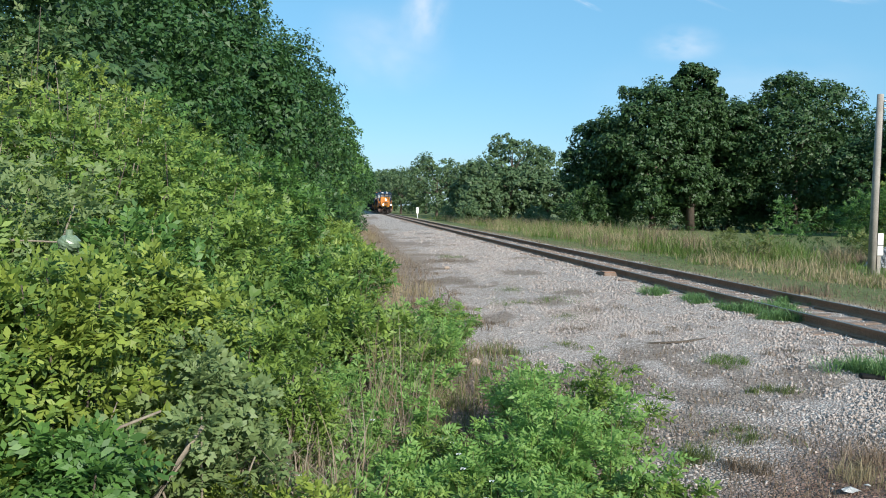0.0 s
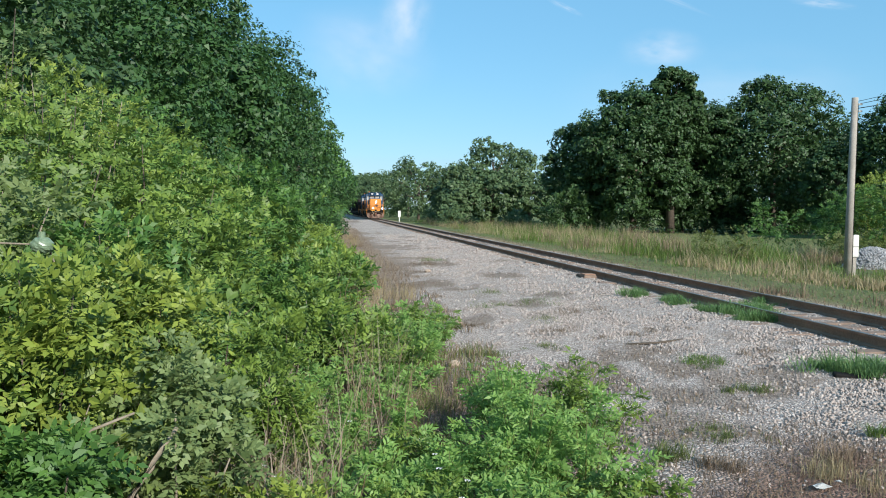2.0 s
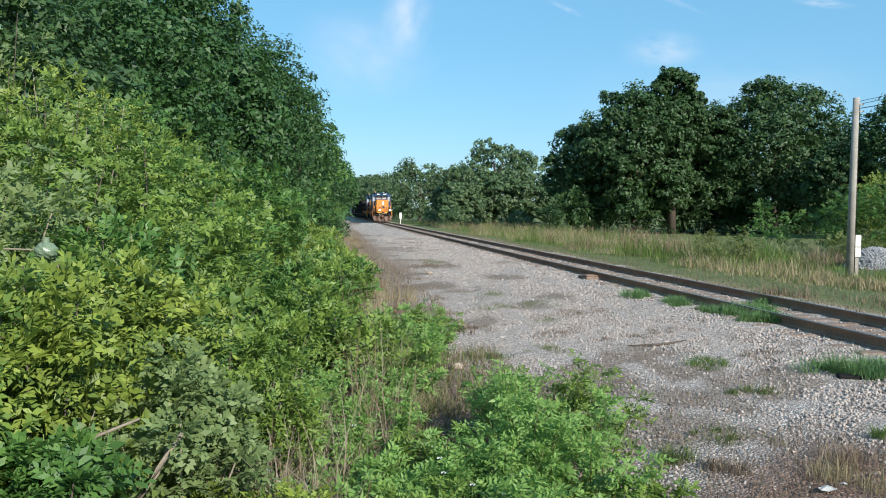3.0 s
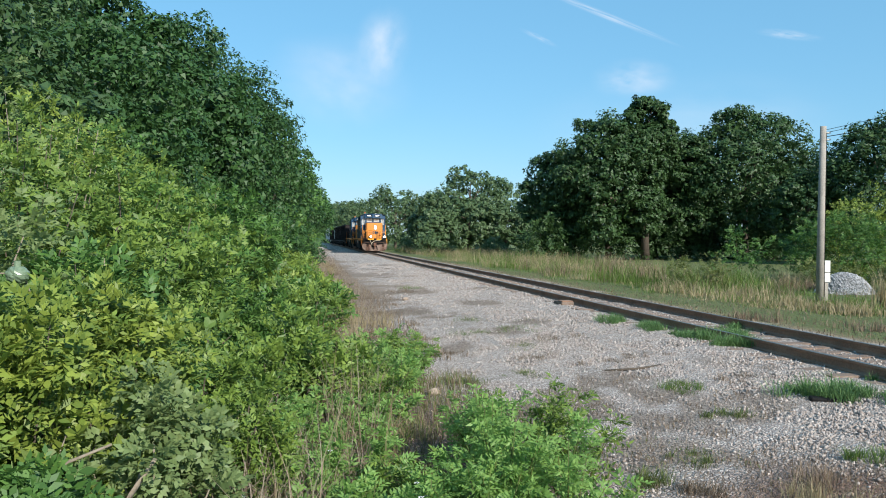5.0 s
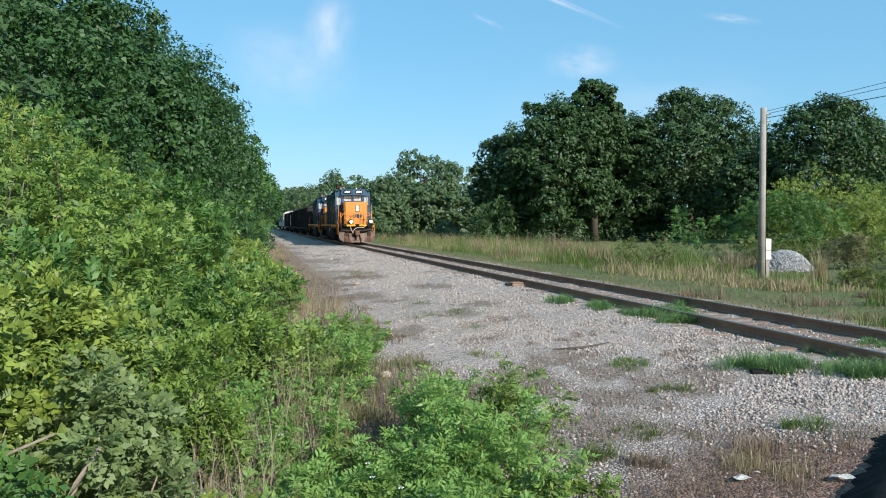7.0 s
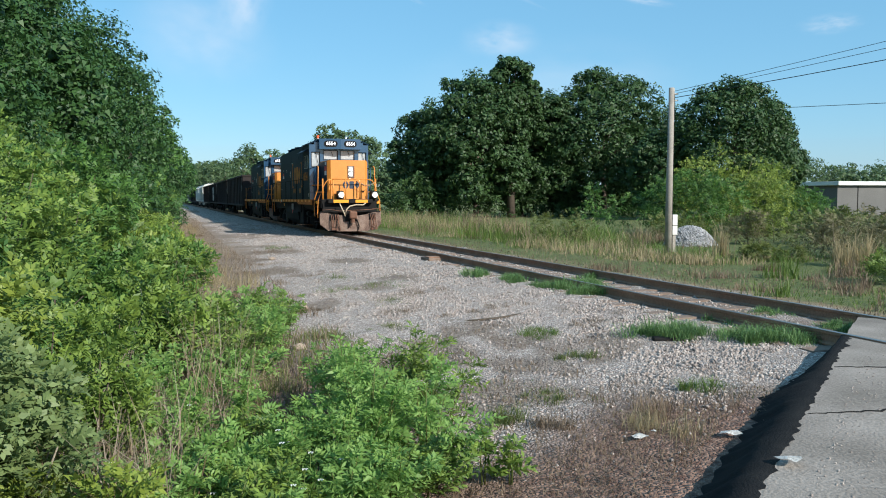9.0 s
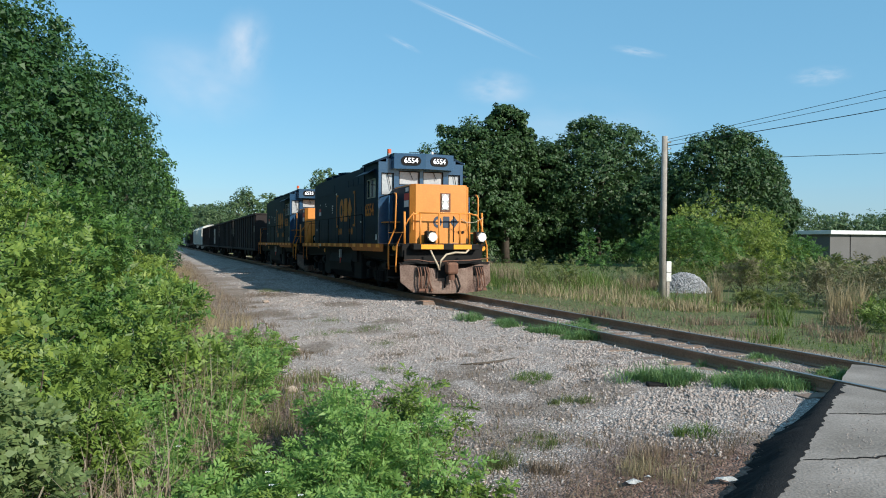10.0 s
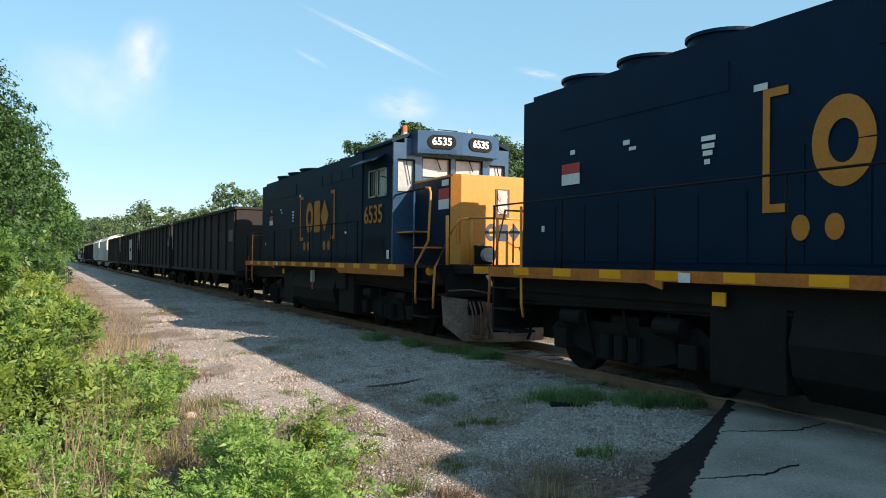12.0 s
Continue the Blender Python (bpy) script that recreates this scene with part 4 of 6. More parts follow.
for m, s, words in ((M_HAY, ~sel, "short dry brown grass beside the rails"), (M_GRASS, sel, "short green grass strip beyond the rails")):
    v, f = blades(rng, base[s], 0.14 if m is M_HAY else 0.2, 0.008, 1.3)
    tagged(raw("short_grass", v, f, m), words, "grass", kind="stuff")

for i in range(44):
    y = rs.uniform(15, 34)
    x = 15.5 + rs.uniform(0, 9)
    if (17 < x < 20.2 and 22 < y < 27) or (20 < x < 25 and 20 < y < 31):
        continue
    tuft(x, y, rs.uniform(0.5, 0.9), rs.uniform(0.5, 1.15), 170, (M_HAY, M_STRAW, M_GRASS, M_OLIVE)[i % 4], 1600 + i, "rank roadside grass tuft near the utility pole", 0.008, 0.8)
for i in range(60):
    y = rs.uniform(6.5, 19)
    x = 11.3 + rs.uniform(0, 1) * (4 + y * 0.45)
    tuft(x, y, rs.uniform(0.3, 0.7), rs.uniform(0.25, 0.7), 140, M_HAY if y > 12 and x < 17 and i % 5 else (M_GRASS, M_OLIVE, M_HAY, M_GRASS, M_TRACKGRASS)[i % 5], 2100 + i, "rank grass tuft beyond the rails", 0.007, 1.0)
for i, (x, y) in enumerate(((20.3, 18.7), (20.6, 19.0), (20.0, 19.1), (21.4, 19.2), (19.0, 23.4))):
    tuft(x, y, 0.4, 1.5, 120, M_STRAW, 1700 + i, "clump of tall pale dead stalks", 0.012, 0.35)
for i, (x, y, r, h, m) in enumerate(((31, 38, 4.2, 4.4, M_YELLOWISH), (34.5, 39, 3.6, 3.6, M_YELLOWISH), (28, 37, 3.0, 3.4, M_MID), (37.5, 40, 3.2, 2.8, M_MID), (25, 33, 2.2, 1.5, M_OLIVE), (27.5, 30, 2.4, 1.4, M_OLIVE), (22.5, 21.5, 1.7, 1.3, M_DRYBUSH), (24.5, 22, 2.0, 1.4, M_DRYBUSH), (19.6, 21.5, 1.2, 0.5, M_OLIVE), (26, 25, 2.2, 1.5, M_OLIVE), (30, 27, 2.4, 1.5, M_DRYBUSH), (25.6, 29.5, 1.3, 1.3, M_DRYBUSH), (19.5, 15.5, 1.4, 0.8, M_GRASS), (17.5, 14.5, 1.2, 0.6, M_GRASS), (23.5, 19.5, 1.6, 1.5, M_DRYBUSH), (25.5, 18.5, 1.6, 1.4, M_DRYBUSH), (21.6, 15.5, 1.3, 0.9, M_OLIVE), (28, 22, 2.0, 1.6, M_DRYBUSH), (22.5, 17.5, 1.8, 1.2, M_OLIVE), (17.5, 33, 1.6, 1.5, M_OLIVE), (24, 40, 2.5, 2.6, M_MID))):
    words = {M_YELLOWISH: "large bright yellow-green bush below the oaks", M_MID: "dense green bush below the oaks", M_OLIVE: "scrubby olive-green bush in rank grass", M_DRYBUSH: "scrubby brownish bush in rank grass", M_GRASS: "low green bush in rank grass"}[m]
    shrub(x, y, r, h, m, 42 if r > 2.9 else 15, 40 if r > 2.9 else 22, 0.14 if r > 2.1 else 0.1, 1800 + i, words, "bush", "scrub on the open side", wide=0.36)
for x, y, rx, z0, z1, s in ((32.2, 80, 6.4, 0.4, 15.4, 1), (36.0, 79, 3.4, 7.0, 17.6, 12), (37.5, 82, 5.0, 0.3, 13.6, 13), (54.0, 84, 4.6, 0.3, 11.0, 14), (41.0, 81, 4.4, 0.3, 14.0, 15), (48.4, 80, 8.3, 0.3, 16.8, 2), (28.4, 84, 4.8, 0.6, 12.4, 3), (41.4, 88, 6.5, 0.6, 14.4, 4), (43.5, 86, 5, 0.3, 10.5, 11)):
    tree("oak", x, y, -0.6, rx, rx * 0.9, z0, z1, M_OAK, 60 if rx > 6 else 34, 20, 36, 0.19, 400 + s, "broad dark green live oak behind the tall grass", 0.5, "oaks beyond the field", 1.3)
for x, y, rx, z0, z1, s in ((51.2, 62, 6.4, 0.4, 13.6, 5), (57.0, 63, 3.8, 0.5, 9.8, 6), (45.5, 65, 3.6, 0.4, 8.4, 10)):
    tree("oak", x, y, -0.6, rx, rx * 0.9, z0, z1, M_OAK, 56 if rx > 6 else 26, 20, 36, 0.16, 400 + s, "broad dark green oak behind the utility pole", 0.4, "oaks beyond the field", 1.3)
for i in range(15):
    y = 81 + rs.uniform(-1, 2)
    shrub(25 + i * 2.3, y, 2.6, rs.uniform(3.6, 5.4), M_OAK, 13, 15, 0.42, 1900 + i, "dark green shrub in the shade under the oaks", "bush", "scrub on the open side")
# distant trees and bushes carry their haze in the leaf colour
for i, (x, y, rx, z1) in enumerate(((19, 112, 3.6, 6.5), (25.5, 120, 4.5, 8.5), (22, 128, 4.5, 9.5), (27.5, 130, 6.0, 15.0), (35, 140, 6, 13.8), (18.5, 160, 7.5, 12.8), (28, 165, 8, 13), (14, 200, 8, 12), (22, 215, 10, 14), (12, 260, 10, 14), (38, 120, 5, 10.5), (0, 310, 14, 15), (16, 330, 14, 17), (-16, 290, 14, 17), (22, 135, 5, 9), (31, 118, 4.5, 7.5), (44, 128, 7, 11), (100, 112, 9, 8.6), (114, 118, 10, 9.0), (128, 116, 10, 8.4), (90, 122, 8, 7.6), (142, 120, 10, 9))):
    tree("far_tree", x, y, -0.6, rx, rx, 0.1, z1, M_FAR_HAZE, 22, 15, 22, 0.25 if y < 240 else 0.45, 501 + i, "distant green tree beside the railway line" if x < 60 else "distant tree behind the low building", 0.4, "distant trees")
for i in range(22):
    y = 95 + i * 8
    shrub(14.5 + 0.02 * y + rs.uniform(0, 7), y, 2.5, rs.uniform(1.8, 3.6), M_FAR_HAZE, 11, 10, 0.36, 2000 + i, "distant green bush beside the railway line", "bush", "distant trees")

# ---- pole, meter box, wires ----
pole = empty("utility_pole", 18.6, 26.0, -0.57, "weathered grey wooden utility pole in dry grass", "utility pole")
part("shaft", tube(bmesh.new(), [(0, 0, -0.3), (0.03, 0, 3), (0.07, 0, 6.45)], 0.145, 14, 0.75), M_POLE, pole)
part("ground_wire", tube(bmesh.new(), [(0.1, -0.11, 0), (0.12, -0.1, 3), (0.15, -0.08, 6.2)], 0.012, 5), M_STEEL, pole)
part("insulator", tube(bmesh.new(), [(0.1, -0.05, 6.2), (0.3, -0.08, 6.22)], 0.035, 8), M_ALU, pole)
part("insulator", tube(bmesh.new(), [(0.1, -0.05, 5.95), (0.3, -0.08, 5.97)], 0.035, 8), M_ALU, pole)
mb = empty("meter_box", 18.88, 26.05, -0.56, "pale grey electric meter box on a short post", "meter box")
part("post", box(bmesh.new(), -0.07, 0.07, -0.05, 0.05, -0.1, 0.75), M_POLE, mb)
part("case", box(bmesh.new(), -0.12, 0.12, -0.1, 0.1, 0.72, 1.52, 0.02), M_HOPPER, mb)
part("door_seam", box(bmesh.new(), -0.124, 0.124, -0.106, -0.1, 1.08, 1.1), M_STEEL, mb)
TOP = Vector((18.66, 26.0, 5.7))
for i, (dz, end, sag) in enumerate(((0.05, (39, -4, 12.0), 0.3), (-0.05, (39, -4, 11.4), 0.35), (-0.2, (39, -4, 10.9), 0.6))):
    a, b = TOP + Vector((0.1, 0, dz)), Vector(end)
    pts = [a.lerp(b, t / 16) - Vector((0, 0, sag * 4 * (t / 16) * (1 - t / 16))) for t in range(17)]
    tagged(part("overhead_wire", tube(bmesh.new(), pts, 0.009 if i < 2 else 0.014, 5), M_STEEL), "thin black overhead wire from the utility pole", "wire", "overhead wires")
tagged(part("overhead_wire", tube(bmesh.new(), [(30, 95, 12.6), (53.5, 80, 11.4), (69, 60, 11.0), (82, 42, 12.0)], 0.03, 5), M_STEEL), "distant black overhead wire behind the oaks", "wire", "overhead wires")
rr_ = np.random.default_rng(8)


def stones(rng, pts, size, name, material, label, category, kind="stuff"):
    """Broken stones: sharp skewed chips, eight triangles each."""
    n = len(pts)
    octa = np.array([(1, 0, 0), (0, 1, 0), (-1, 0, 0), (0, -1, 0), (0, 0, 1), (0, 0, -1)], dtype=float) * 1.45
    v = octa[None] + rng.normal(0, 0.42, (n, 6, 3))
    v *= rng.uniform(0.55, 1.0, (n, 1, 3))
    q = rng.normal(0, 1, (n, 3, 3))
    q, _ = np.linalg.qr(q)
    v = np.einsum("nij,nkj->nki", q, v) * (size * rng.uniform(0.5, 1.25, n) ** 1.3)[:, None, None] * 0.5
    v += pts[:, None]
    faces = np.array([(0, 1, 4), (1, 2, 4), (2, 3, 4), (3, 0, 4), (1, 0, 5), (2, 1, 5), (3, 2, 5), (0, 3, 5)])
    f = (np.arange(n)[:, None, None] * 6 + faces[None]).reshape(-1, 3)
    return tagged(raw(name, v.reshape(-1, 3), f, material), label, category, kind=kind)


n = 4200
a, q = rr_.uniform(0, 2 * math.pi, n), np.sqrt(rr_.uniform(0, 1, n))
px, py = 22.65 + np.cos(a) * q * 1.3, 30.0 + np.sin(a) * q * 1.0
pz = -0.57 + 0.88 * np.clip(1 - q ** 2.2, 0, 1) + rr_.uniform(-0.04, 0.02, n)
stones(rr_, np.stack([px, py, pz], 1), 0.065, "gravel_heap", M_HEAP, "heap of pale grey gravel behind the pole", "gravel heap")
bm = bmesh.new()
bmesh.ops.create_cone(bm, cap_ends=True, segments=24, radius1=1.2, radius2=0.4, depth=0.75, matrix=Matrix.Translation((22.65, 30, -0.24)) @ Matrix.Diagonal((1, 0.8, 1, 1)))
tagged(part("gravel_mound", bm, M_HEAP), "inner mass of the pale gravel heap", "gravel heap")

# small white trackside post far off, low building, mast
sg = empty("trackside_marker", 12.2, 134, -0.45, "small white trackside marker post far down the line", "marker post")
part("post", box(bmesh.new(), -0.06, 0.06, -0.05, 0.05, -0.1, 0.9), M_WHITE, sg)
part("plate", box(bmesh.new(), -0.22, 0.22, -0.08, -0.05, 0.85, 1.9, 0.02), M_WHITE, sg)
bd = empty("low_building", 73.0, 70.0, -0.65, "long low grey building with a white roof edge", "building")
part("wall", box(bmesh.new(), 0, 46, 0, 18, -0.3, 3.55), M_GREYWALL, bd)
part("roof", box(bmesh.new(), -0.4, 46.4, -0.5, 18.4, 3.55, 4.0, 0.03), M_WHITE, bd)
for k in range(7):
    part("wall_seam", box(bmesh.new(), 3 + 6 * k, 3.12 + 6 * k, -0.03, 0.0, -0.2, 3.5), M_STEEL, bd)
ms = empty("mast", 88.0, 73.0, -0.6, "tall slender pale steel mast behind the building", "mast")
part("shaft", tube(bmesh.new(), [(0, 0, 0), (0, 0, 10), (0, 0, 20.2)], 0.14, 8, 0.6), M_ALU, ms)
part("cap", tube(bmesh.new(), [(0, 0, 20.1), (0, 0, 20.35)], 0.15, 8), M_ALU, ms)

# litter by the crossing
for i, (x, y, s) in enumerate(((3.73, 3.90, 0.065), (4.25, 5.06, 0.075), (3.54, 5.3, 0.055), (3.72, 5.35, 0.025), (3.0, 6.1, 0.025), (4.1, 5.5, 0.025), (5.3, 8.0, 0.03))):
    bm = bmesh.new()
    rl = random.Random(i)
    c = bm.verts.new((0, 0, 0.03))
    vs = [bm.verts.new((math.cos(k * 0.7854) * s * rl.uniform(0.6, 1.3) * 1.4, math.sin(k * 0.7854) * s * rl.uniform(0.5, 1.2), rl.uniform(0.0, 0.03))) for k in range(8)]
    for k in range(8):
        bm.faces.new((c, vs[k], vs[(k + 1) % 8]))
    bmesh.ops.solidify(bm, geom=bm.faces[:], thickness=0.006)
    ob = part("paper_scrap", bm, M_WHITE if i < 4 else M_PALEROCK)
    ob.location = (x, y, (-0.045 if i == 0 else float(ground_z(x, y)) + 0.03))
    tagged(ob, "crumpled white scrap of litter on the ground", "litter", "litter by the crossing")
for i, (x, y, s) in enumerate(((1.62, 10.3, 0.09), (2.3, 14.0, 0.08), (3.2, 25.5, 0.11))):
    bm = bmesh.new()
    bmesh.ops.create_icosphere(bm, subdivisions=2, radius=s)
    rl = random.Random(50 + i)
    for v in bm.verts:
        v.co = v.co * rl.uniform(0.8, 1.1)
        v.co.z *= 0.7
    ob = part("rock", bm, M_PALEROCK)
    ob.location = (x, y, float(ground_z(x, y)) + s * 0.4)
    tagged(ob, "pale tan rock lying among weeds", "rock", "loose rocks")
tagged(part("stick", tube(bmesh.new(), [(4.4, 11.3, -0.27), (4.9, 11.25, -0.24), (5.4, 11.5, -0.24)], 0.02, 6), M_BARK), "dark thin stick lying on the gravel", "stick")
tb = part("timber_scrap", box(bmesh.new(), -0.24, 0.24, -0.08, 0.08, -0.06, 0.05, 0.02), M_STEEL)
tb.matrix_basis = pose(6.15, 8.5, -0.22, 0, 3, -24)
tagged(tb, "short dark piece of old sleeper in the grass", "timber")

# ---- thin clouds, far behind everything ----
def cloud(az, el, width, height, roll, power, seed, label, streak=1.0):
    """A soft sheet of vapour far off in the sky."""
    d = Vector((math.sin(radians(az)) * math.cos(radians(el)), math.cos(radians(az)) * math.cos(radians(el)), math.sin(radians(el))))
    m = bpy.data.materials.new("cloud_vapour")
    m.use_nodes = True
    nn, ll = m.node_tree.nodes, m.node_tree.links
    nn.remove(nn["Principled BSDF"])
    tc = nn.new("ShaderNodeTexCoord")
    off = nn.new("ShaderNodeVectorMath")
    off.operation = "MULTIPLY_ADD"
    off.inputs[1].default_value, off.inputs[2].default_value = (2, 2, 0), (-1, -1, 0)
    ll.new(tc.outputs["Generated"], off.inputs[0])
    ln = nn.new("ShaderNodeVectorMath")
    ln.operation = "LENGTH"
    ll.new(off.outputs[0], ln.inputs[0])
    no = nn.new("ShaderNodeTexNoise")
    no.noise_dimensions = "4D"
    no.inputs["W"].default_value, no.inputs["Scale"].default_value, no.inputs["Detail"].default_value = seed, 3.0 * streak, 6
    ll.new(tc.outputs["Generated"], no.inputs["Vector"])
    fall = nn.new("ShaderNodeMapRange")
    fall.interpolation_type = "SMOOTHSTEP"
    fall.inputs[1].default_value, fall.inputs[2].default_value, fall.inputs[3].default_value, fall.inputs[4].default_value = 0.05, 1.0, 1.0, 0.0
    ll.new(ln.outputs["Value"], fall.inputs[0])
    thick = nn.new("ShaderNodeMapRange")
    thick.inputs[1].default_value, thick.inputs[2].default_value = 0.3, 0.75
    ll.new(no.outputs[0], thick.inputs[0])
    mul = nn.new("ShaderNodeMath")
    mul.operation = "MULTIPLY"
    ll.new(fall.outputs[0], mul.inputs[0])
    ll.new(thick.outputs[0], mul.inputs[1])
    amt = nn.new("ShaderNodeMath")
    amt.operation = "MULTIPLY"
    amt.inputs[1].default_value = power
    ll.new(mul.outputs[0], amt.inputs[0])
    em, tr, mx = nn.new("ShaderNodeEmission"), nn.new("ShaderNodeBsdfTransparent"), nn.new("ShaderNodeMixShader")
    em.inputs[0].default_value, em.inputs[1].default_value = (0.92, 0.93, 0.97, 1), 0.85
    ll.new(amt.outputs[0], mx.inputs[0])
    ll.new(tr.outputs[0], mx.inputs[1])
    ll.new(em.outputs[0], mx.inputs[2])
    ll.new(mx.outputs[0], nn["Material Output"].inputs[0])
    k = 3000 * math.tan(radians(0.5))
    bm = bmesh.new()
    bmesh.ops.create_grid(bm, x_segments=2, y_segments=2, size=1.0, matrix=Matrix.Diagonal((width * k, height * k, 1, 1)))
    ob = part("cloud", bm, m)
    ob.matrix_basis = look(d * 3000, (0, 0, 1.7), roll)
    return tagged(ob, label, "cloud", "thin clouds", "structure")


cloud(5.6, 13.6, 4.6, 6.5, 18, 0.6, 1.3, "soft white wisp of high cloud")
cloud(2.5, 11.0, 12.0, 8.0, 10, 0.35, 2.1, "soft white wisp of high cloud")
cloud(23.7, 11.2, 6.5, 3.2, 0, 0.55, 5.2, "small pale puff of cloud")
cloud(21.5, 15.6, 13.0, 0.6, 24, 0.6, 7.7, "thin white vapour trail", 2.0)
cloud(33.8, 13.4, 4.6, 0.8, 12, 0.4, 9.4, "thin white streak of cloud", 2.0)
cloud(45.5, 11.0, 4.5, 1.6, 0, 0.4, 11.8, "thin white streak of cloud", 2.0)
cloud(17.0, 14.2, 3.4, 0.5, 26, 0.35, 14.1, "thin white streak of cloud", 2.0)
cloud(27.0, 8.0, 24.0, 8.0, 0, 0.3, 17.3, "faint veil of high cloud")

# ---- the train ----


def letters(name, text, size, m, material, parent, label=""):
    """Raised figures in the built-in font, as a mesh."""
    cu = bpy.data.curves.new(name, "FONT")
    cu.body, cu.size, cu.extrude, cu.align_x, cu.align_y, cu.offset = text, size, 0.004, "CENTER", "CENTER", 0.012 * size
    tmp = bpy.data.objects.new("tmp", cu)
    me = bpy.data.meshes.new_from_object(tmp)
    bpy.data.objects.remove(tmp)
    me.name = name
    me.transform(m)
    me.materials.clear()
    me.materials.append(material)
    ob = new(name, me)
    ob.parent = parent
    if label:
        ob["label"] = label
    return ob


def ring_pts(cx, cy, rx, ry, a0, a1, n=18):
    return [(cx + rx * math.cos(a0 + (a1 - a0) * i / n), cy + ry * math.sin(a0 + (a1 - a0) * i / n)) for i in range(n + 1)]


def emblem(w, h, m, material, parent, dots=False):
    """The painted company device: a ring, a block and a diamond between two square brackets."""
    def plate(name, outline):
        bm = prism(bmesh.new(), outline, 0.0, 0.008, 2)
        bm.transform(m)
        part(name, bm, material, parent)
    a = w * 0.30
    cx = -w * 0.26
    ring = ring_pts(cx, 0, a * 0.46, h * 0.5, 0.02, 2 * math.pi - 0.02, 28) + ring_pts(cx, 0, a * 0.22, h * 0.24, 2 * math.pi - 0.02, 0.02, 28)
    plate("emblem_ring", ring)
    bx = w * 0.03
    plate("emblem_block", [(bx - a * 0.36, -h * 0.42), (bx - a * 0.28, -h * 0.5), (bx + a * 0.28, -h * 0.5), (bx + a * 0.36, -h * 0.42), (bx + a * 0.36, h * 0.42), (bx + a * 0.28, h * 0.5), (bx - a * 0.28, h * 0.5), (bx - a * 0.36, h * 0.42)])
    tx = w * 0.3
    plate("emblem_diamond", [(tx - a * 0.46, 0), (tx, -h * 0.5), (tx + a * 0.46, 0), (tx, h * 0.5)])
    for s in (-1, 1) if dots else ():
        x, b, hh = s * w * 0.64, h * 0.1, h * 0.74
        arm = b * 3.6
        plate("emblem_bracket", [(x, hh), (x - s * arm, hh), (x - s * arm, hh - b), (x - s * b, hh - b), (x - s * b, -hh + b), (x - s * arm, -hh + b), (x - s * arm, -hh), (x, -hh)])
    for s in (-1, 1) if dots else ():
        for d in (0.45, 0.295):
            plate("emblem_dot", ring_pts(s * w * d, -h * 0.93, h * 0.12, h * 0.15, 0, 2 * math.pi * 0.97, 14))


def disc(bm, x, y, z, r, depth, axis, sides=20):
    """A short cylinder whose axis lies along x, y or z (0, 1, 2)."""
    turn = (pose(0, 0, 0, 0, 90, 0), pose(0, 0, 0, 90, 0, 0), Matrix())[axis]
    bmesh.ops.create_cone(bm, cap_ends=True, segments=sides, radius1=r, radius2=r, depth=depth, matrix=Matrix.Translation((x, y, z)) @ turn)
    return bm


def wheelset(parent, y, r, gauge=1.505):
    """Two flanged wheels on an axle."""
    bm = bmesh.new()
    for s in (-1, 1):
        disc(bm, s * gauge / 2, 0, 0, r, 0.12, 0, 28)
        disc(bm, s * (gauge / 2 - 0.07), 0, 0, r + 0.028, 0.03, 0, 28)
        disc(bm, s * (gauge / 2 + 0.08), 0, 0, r * 0.32, 0.06, 0, 14)
        for k in range(4):
            a = k * math.pi / 2
            disc(bm, s * (gauge / 2 + 0.061), math.cos(a) * r * 0.62, math.sin(a) * r * 0.62, r * 0.13, 0.01, 0, 8)
    disc(bm, 0, 0, 0, 0.09, gauge, 0, 12)
    ob = part("wheelset", bm, M_STEEL, parent)
    ob.matrix_basis = pose(0, y, r)
    WHEELS.append((ob, y, r))
    return ob


def truck(parent, y, half, r, n=2):
    """Side frames, bolster, springs and axle boxes of one truck, with its wheelsets."""
    for s in (-1, 1):
        x0, x1 = s * 0.98, s * 1.12
        bm = prism(bmesh.new(), [(y - half - 0.42, r + 0.12), (y - half - 0.32, r - 0.14), (y - half + 0.3, r - 0.12), (y - 0.55, r - 0.24), (y + 0.55, r - 0.24), (y + half - 0.3, r - 0.12), (y + half + 0.32, r - 0.14), (y + half + 0.42, r + 0.12), (y + half + 0.1, r + 0.36), (y + 0.6, r + 0.3), (y - 0.6, r + 0.3), (y - half - 0.1, r + 0.36)], x0, x1)
        part("side_frame", bm, M_STEEL, parent)
        bm = bmesh.new()
        for k in (-0.3, 0.0, 0.3):
            disc(bm, s * 1.17, y + k, r - 0.02, 0.1, 0.34, 2, 12)
        part("spring", bm, M_STEEL, parent)
        for e in (-1, 1):
            part("axle_box", box(bmesh.new(), s * 1.08, s * 1.26, y + e * half - 0.16, y + e * half + 0.16, r - 0.16, r + 0.16, 0.03), M_STEEL, parent)
    part("bolster", box(bmesh.new(), -1.1, 1.1, y - 0.3, y + 0.3, r - 0.1, r + 0.42), M_STEEL, parent)
    for e in (-1, 1):
        wheelset(parent, y + e * half, r)


def sheet(name, x0, x1, y0, y1, z0, z1, material, parent, bevel=0.0, label=""):
    return part(name, box(bmesh.new(), x0, x1, y0, y1, z0, z1, bevel), material, parent, label)


def bar(name, pts, r, material, parent, sides=8):
    return part(name, tube(bmesh.new(), pts, r, sides), material, parent)


SIDE = pose(0, 0, 0, 90, 0, -90)


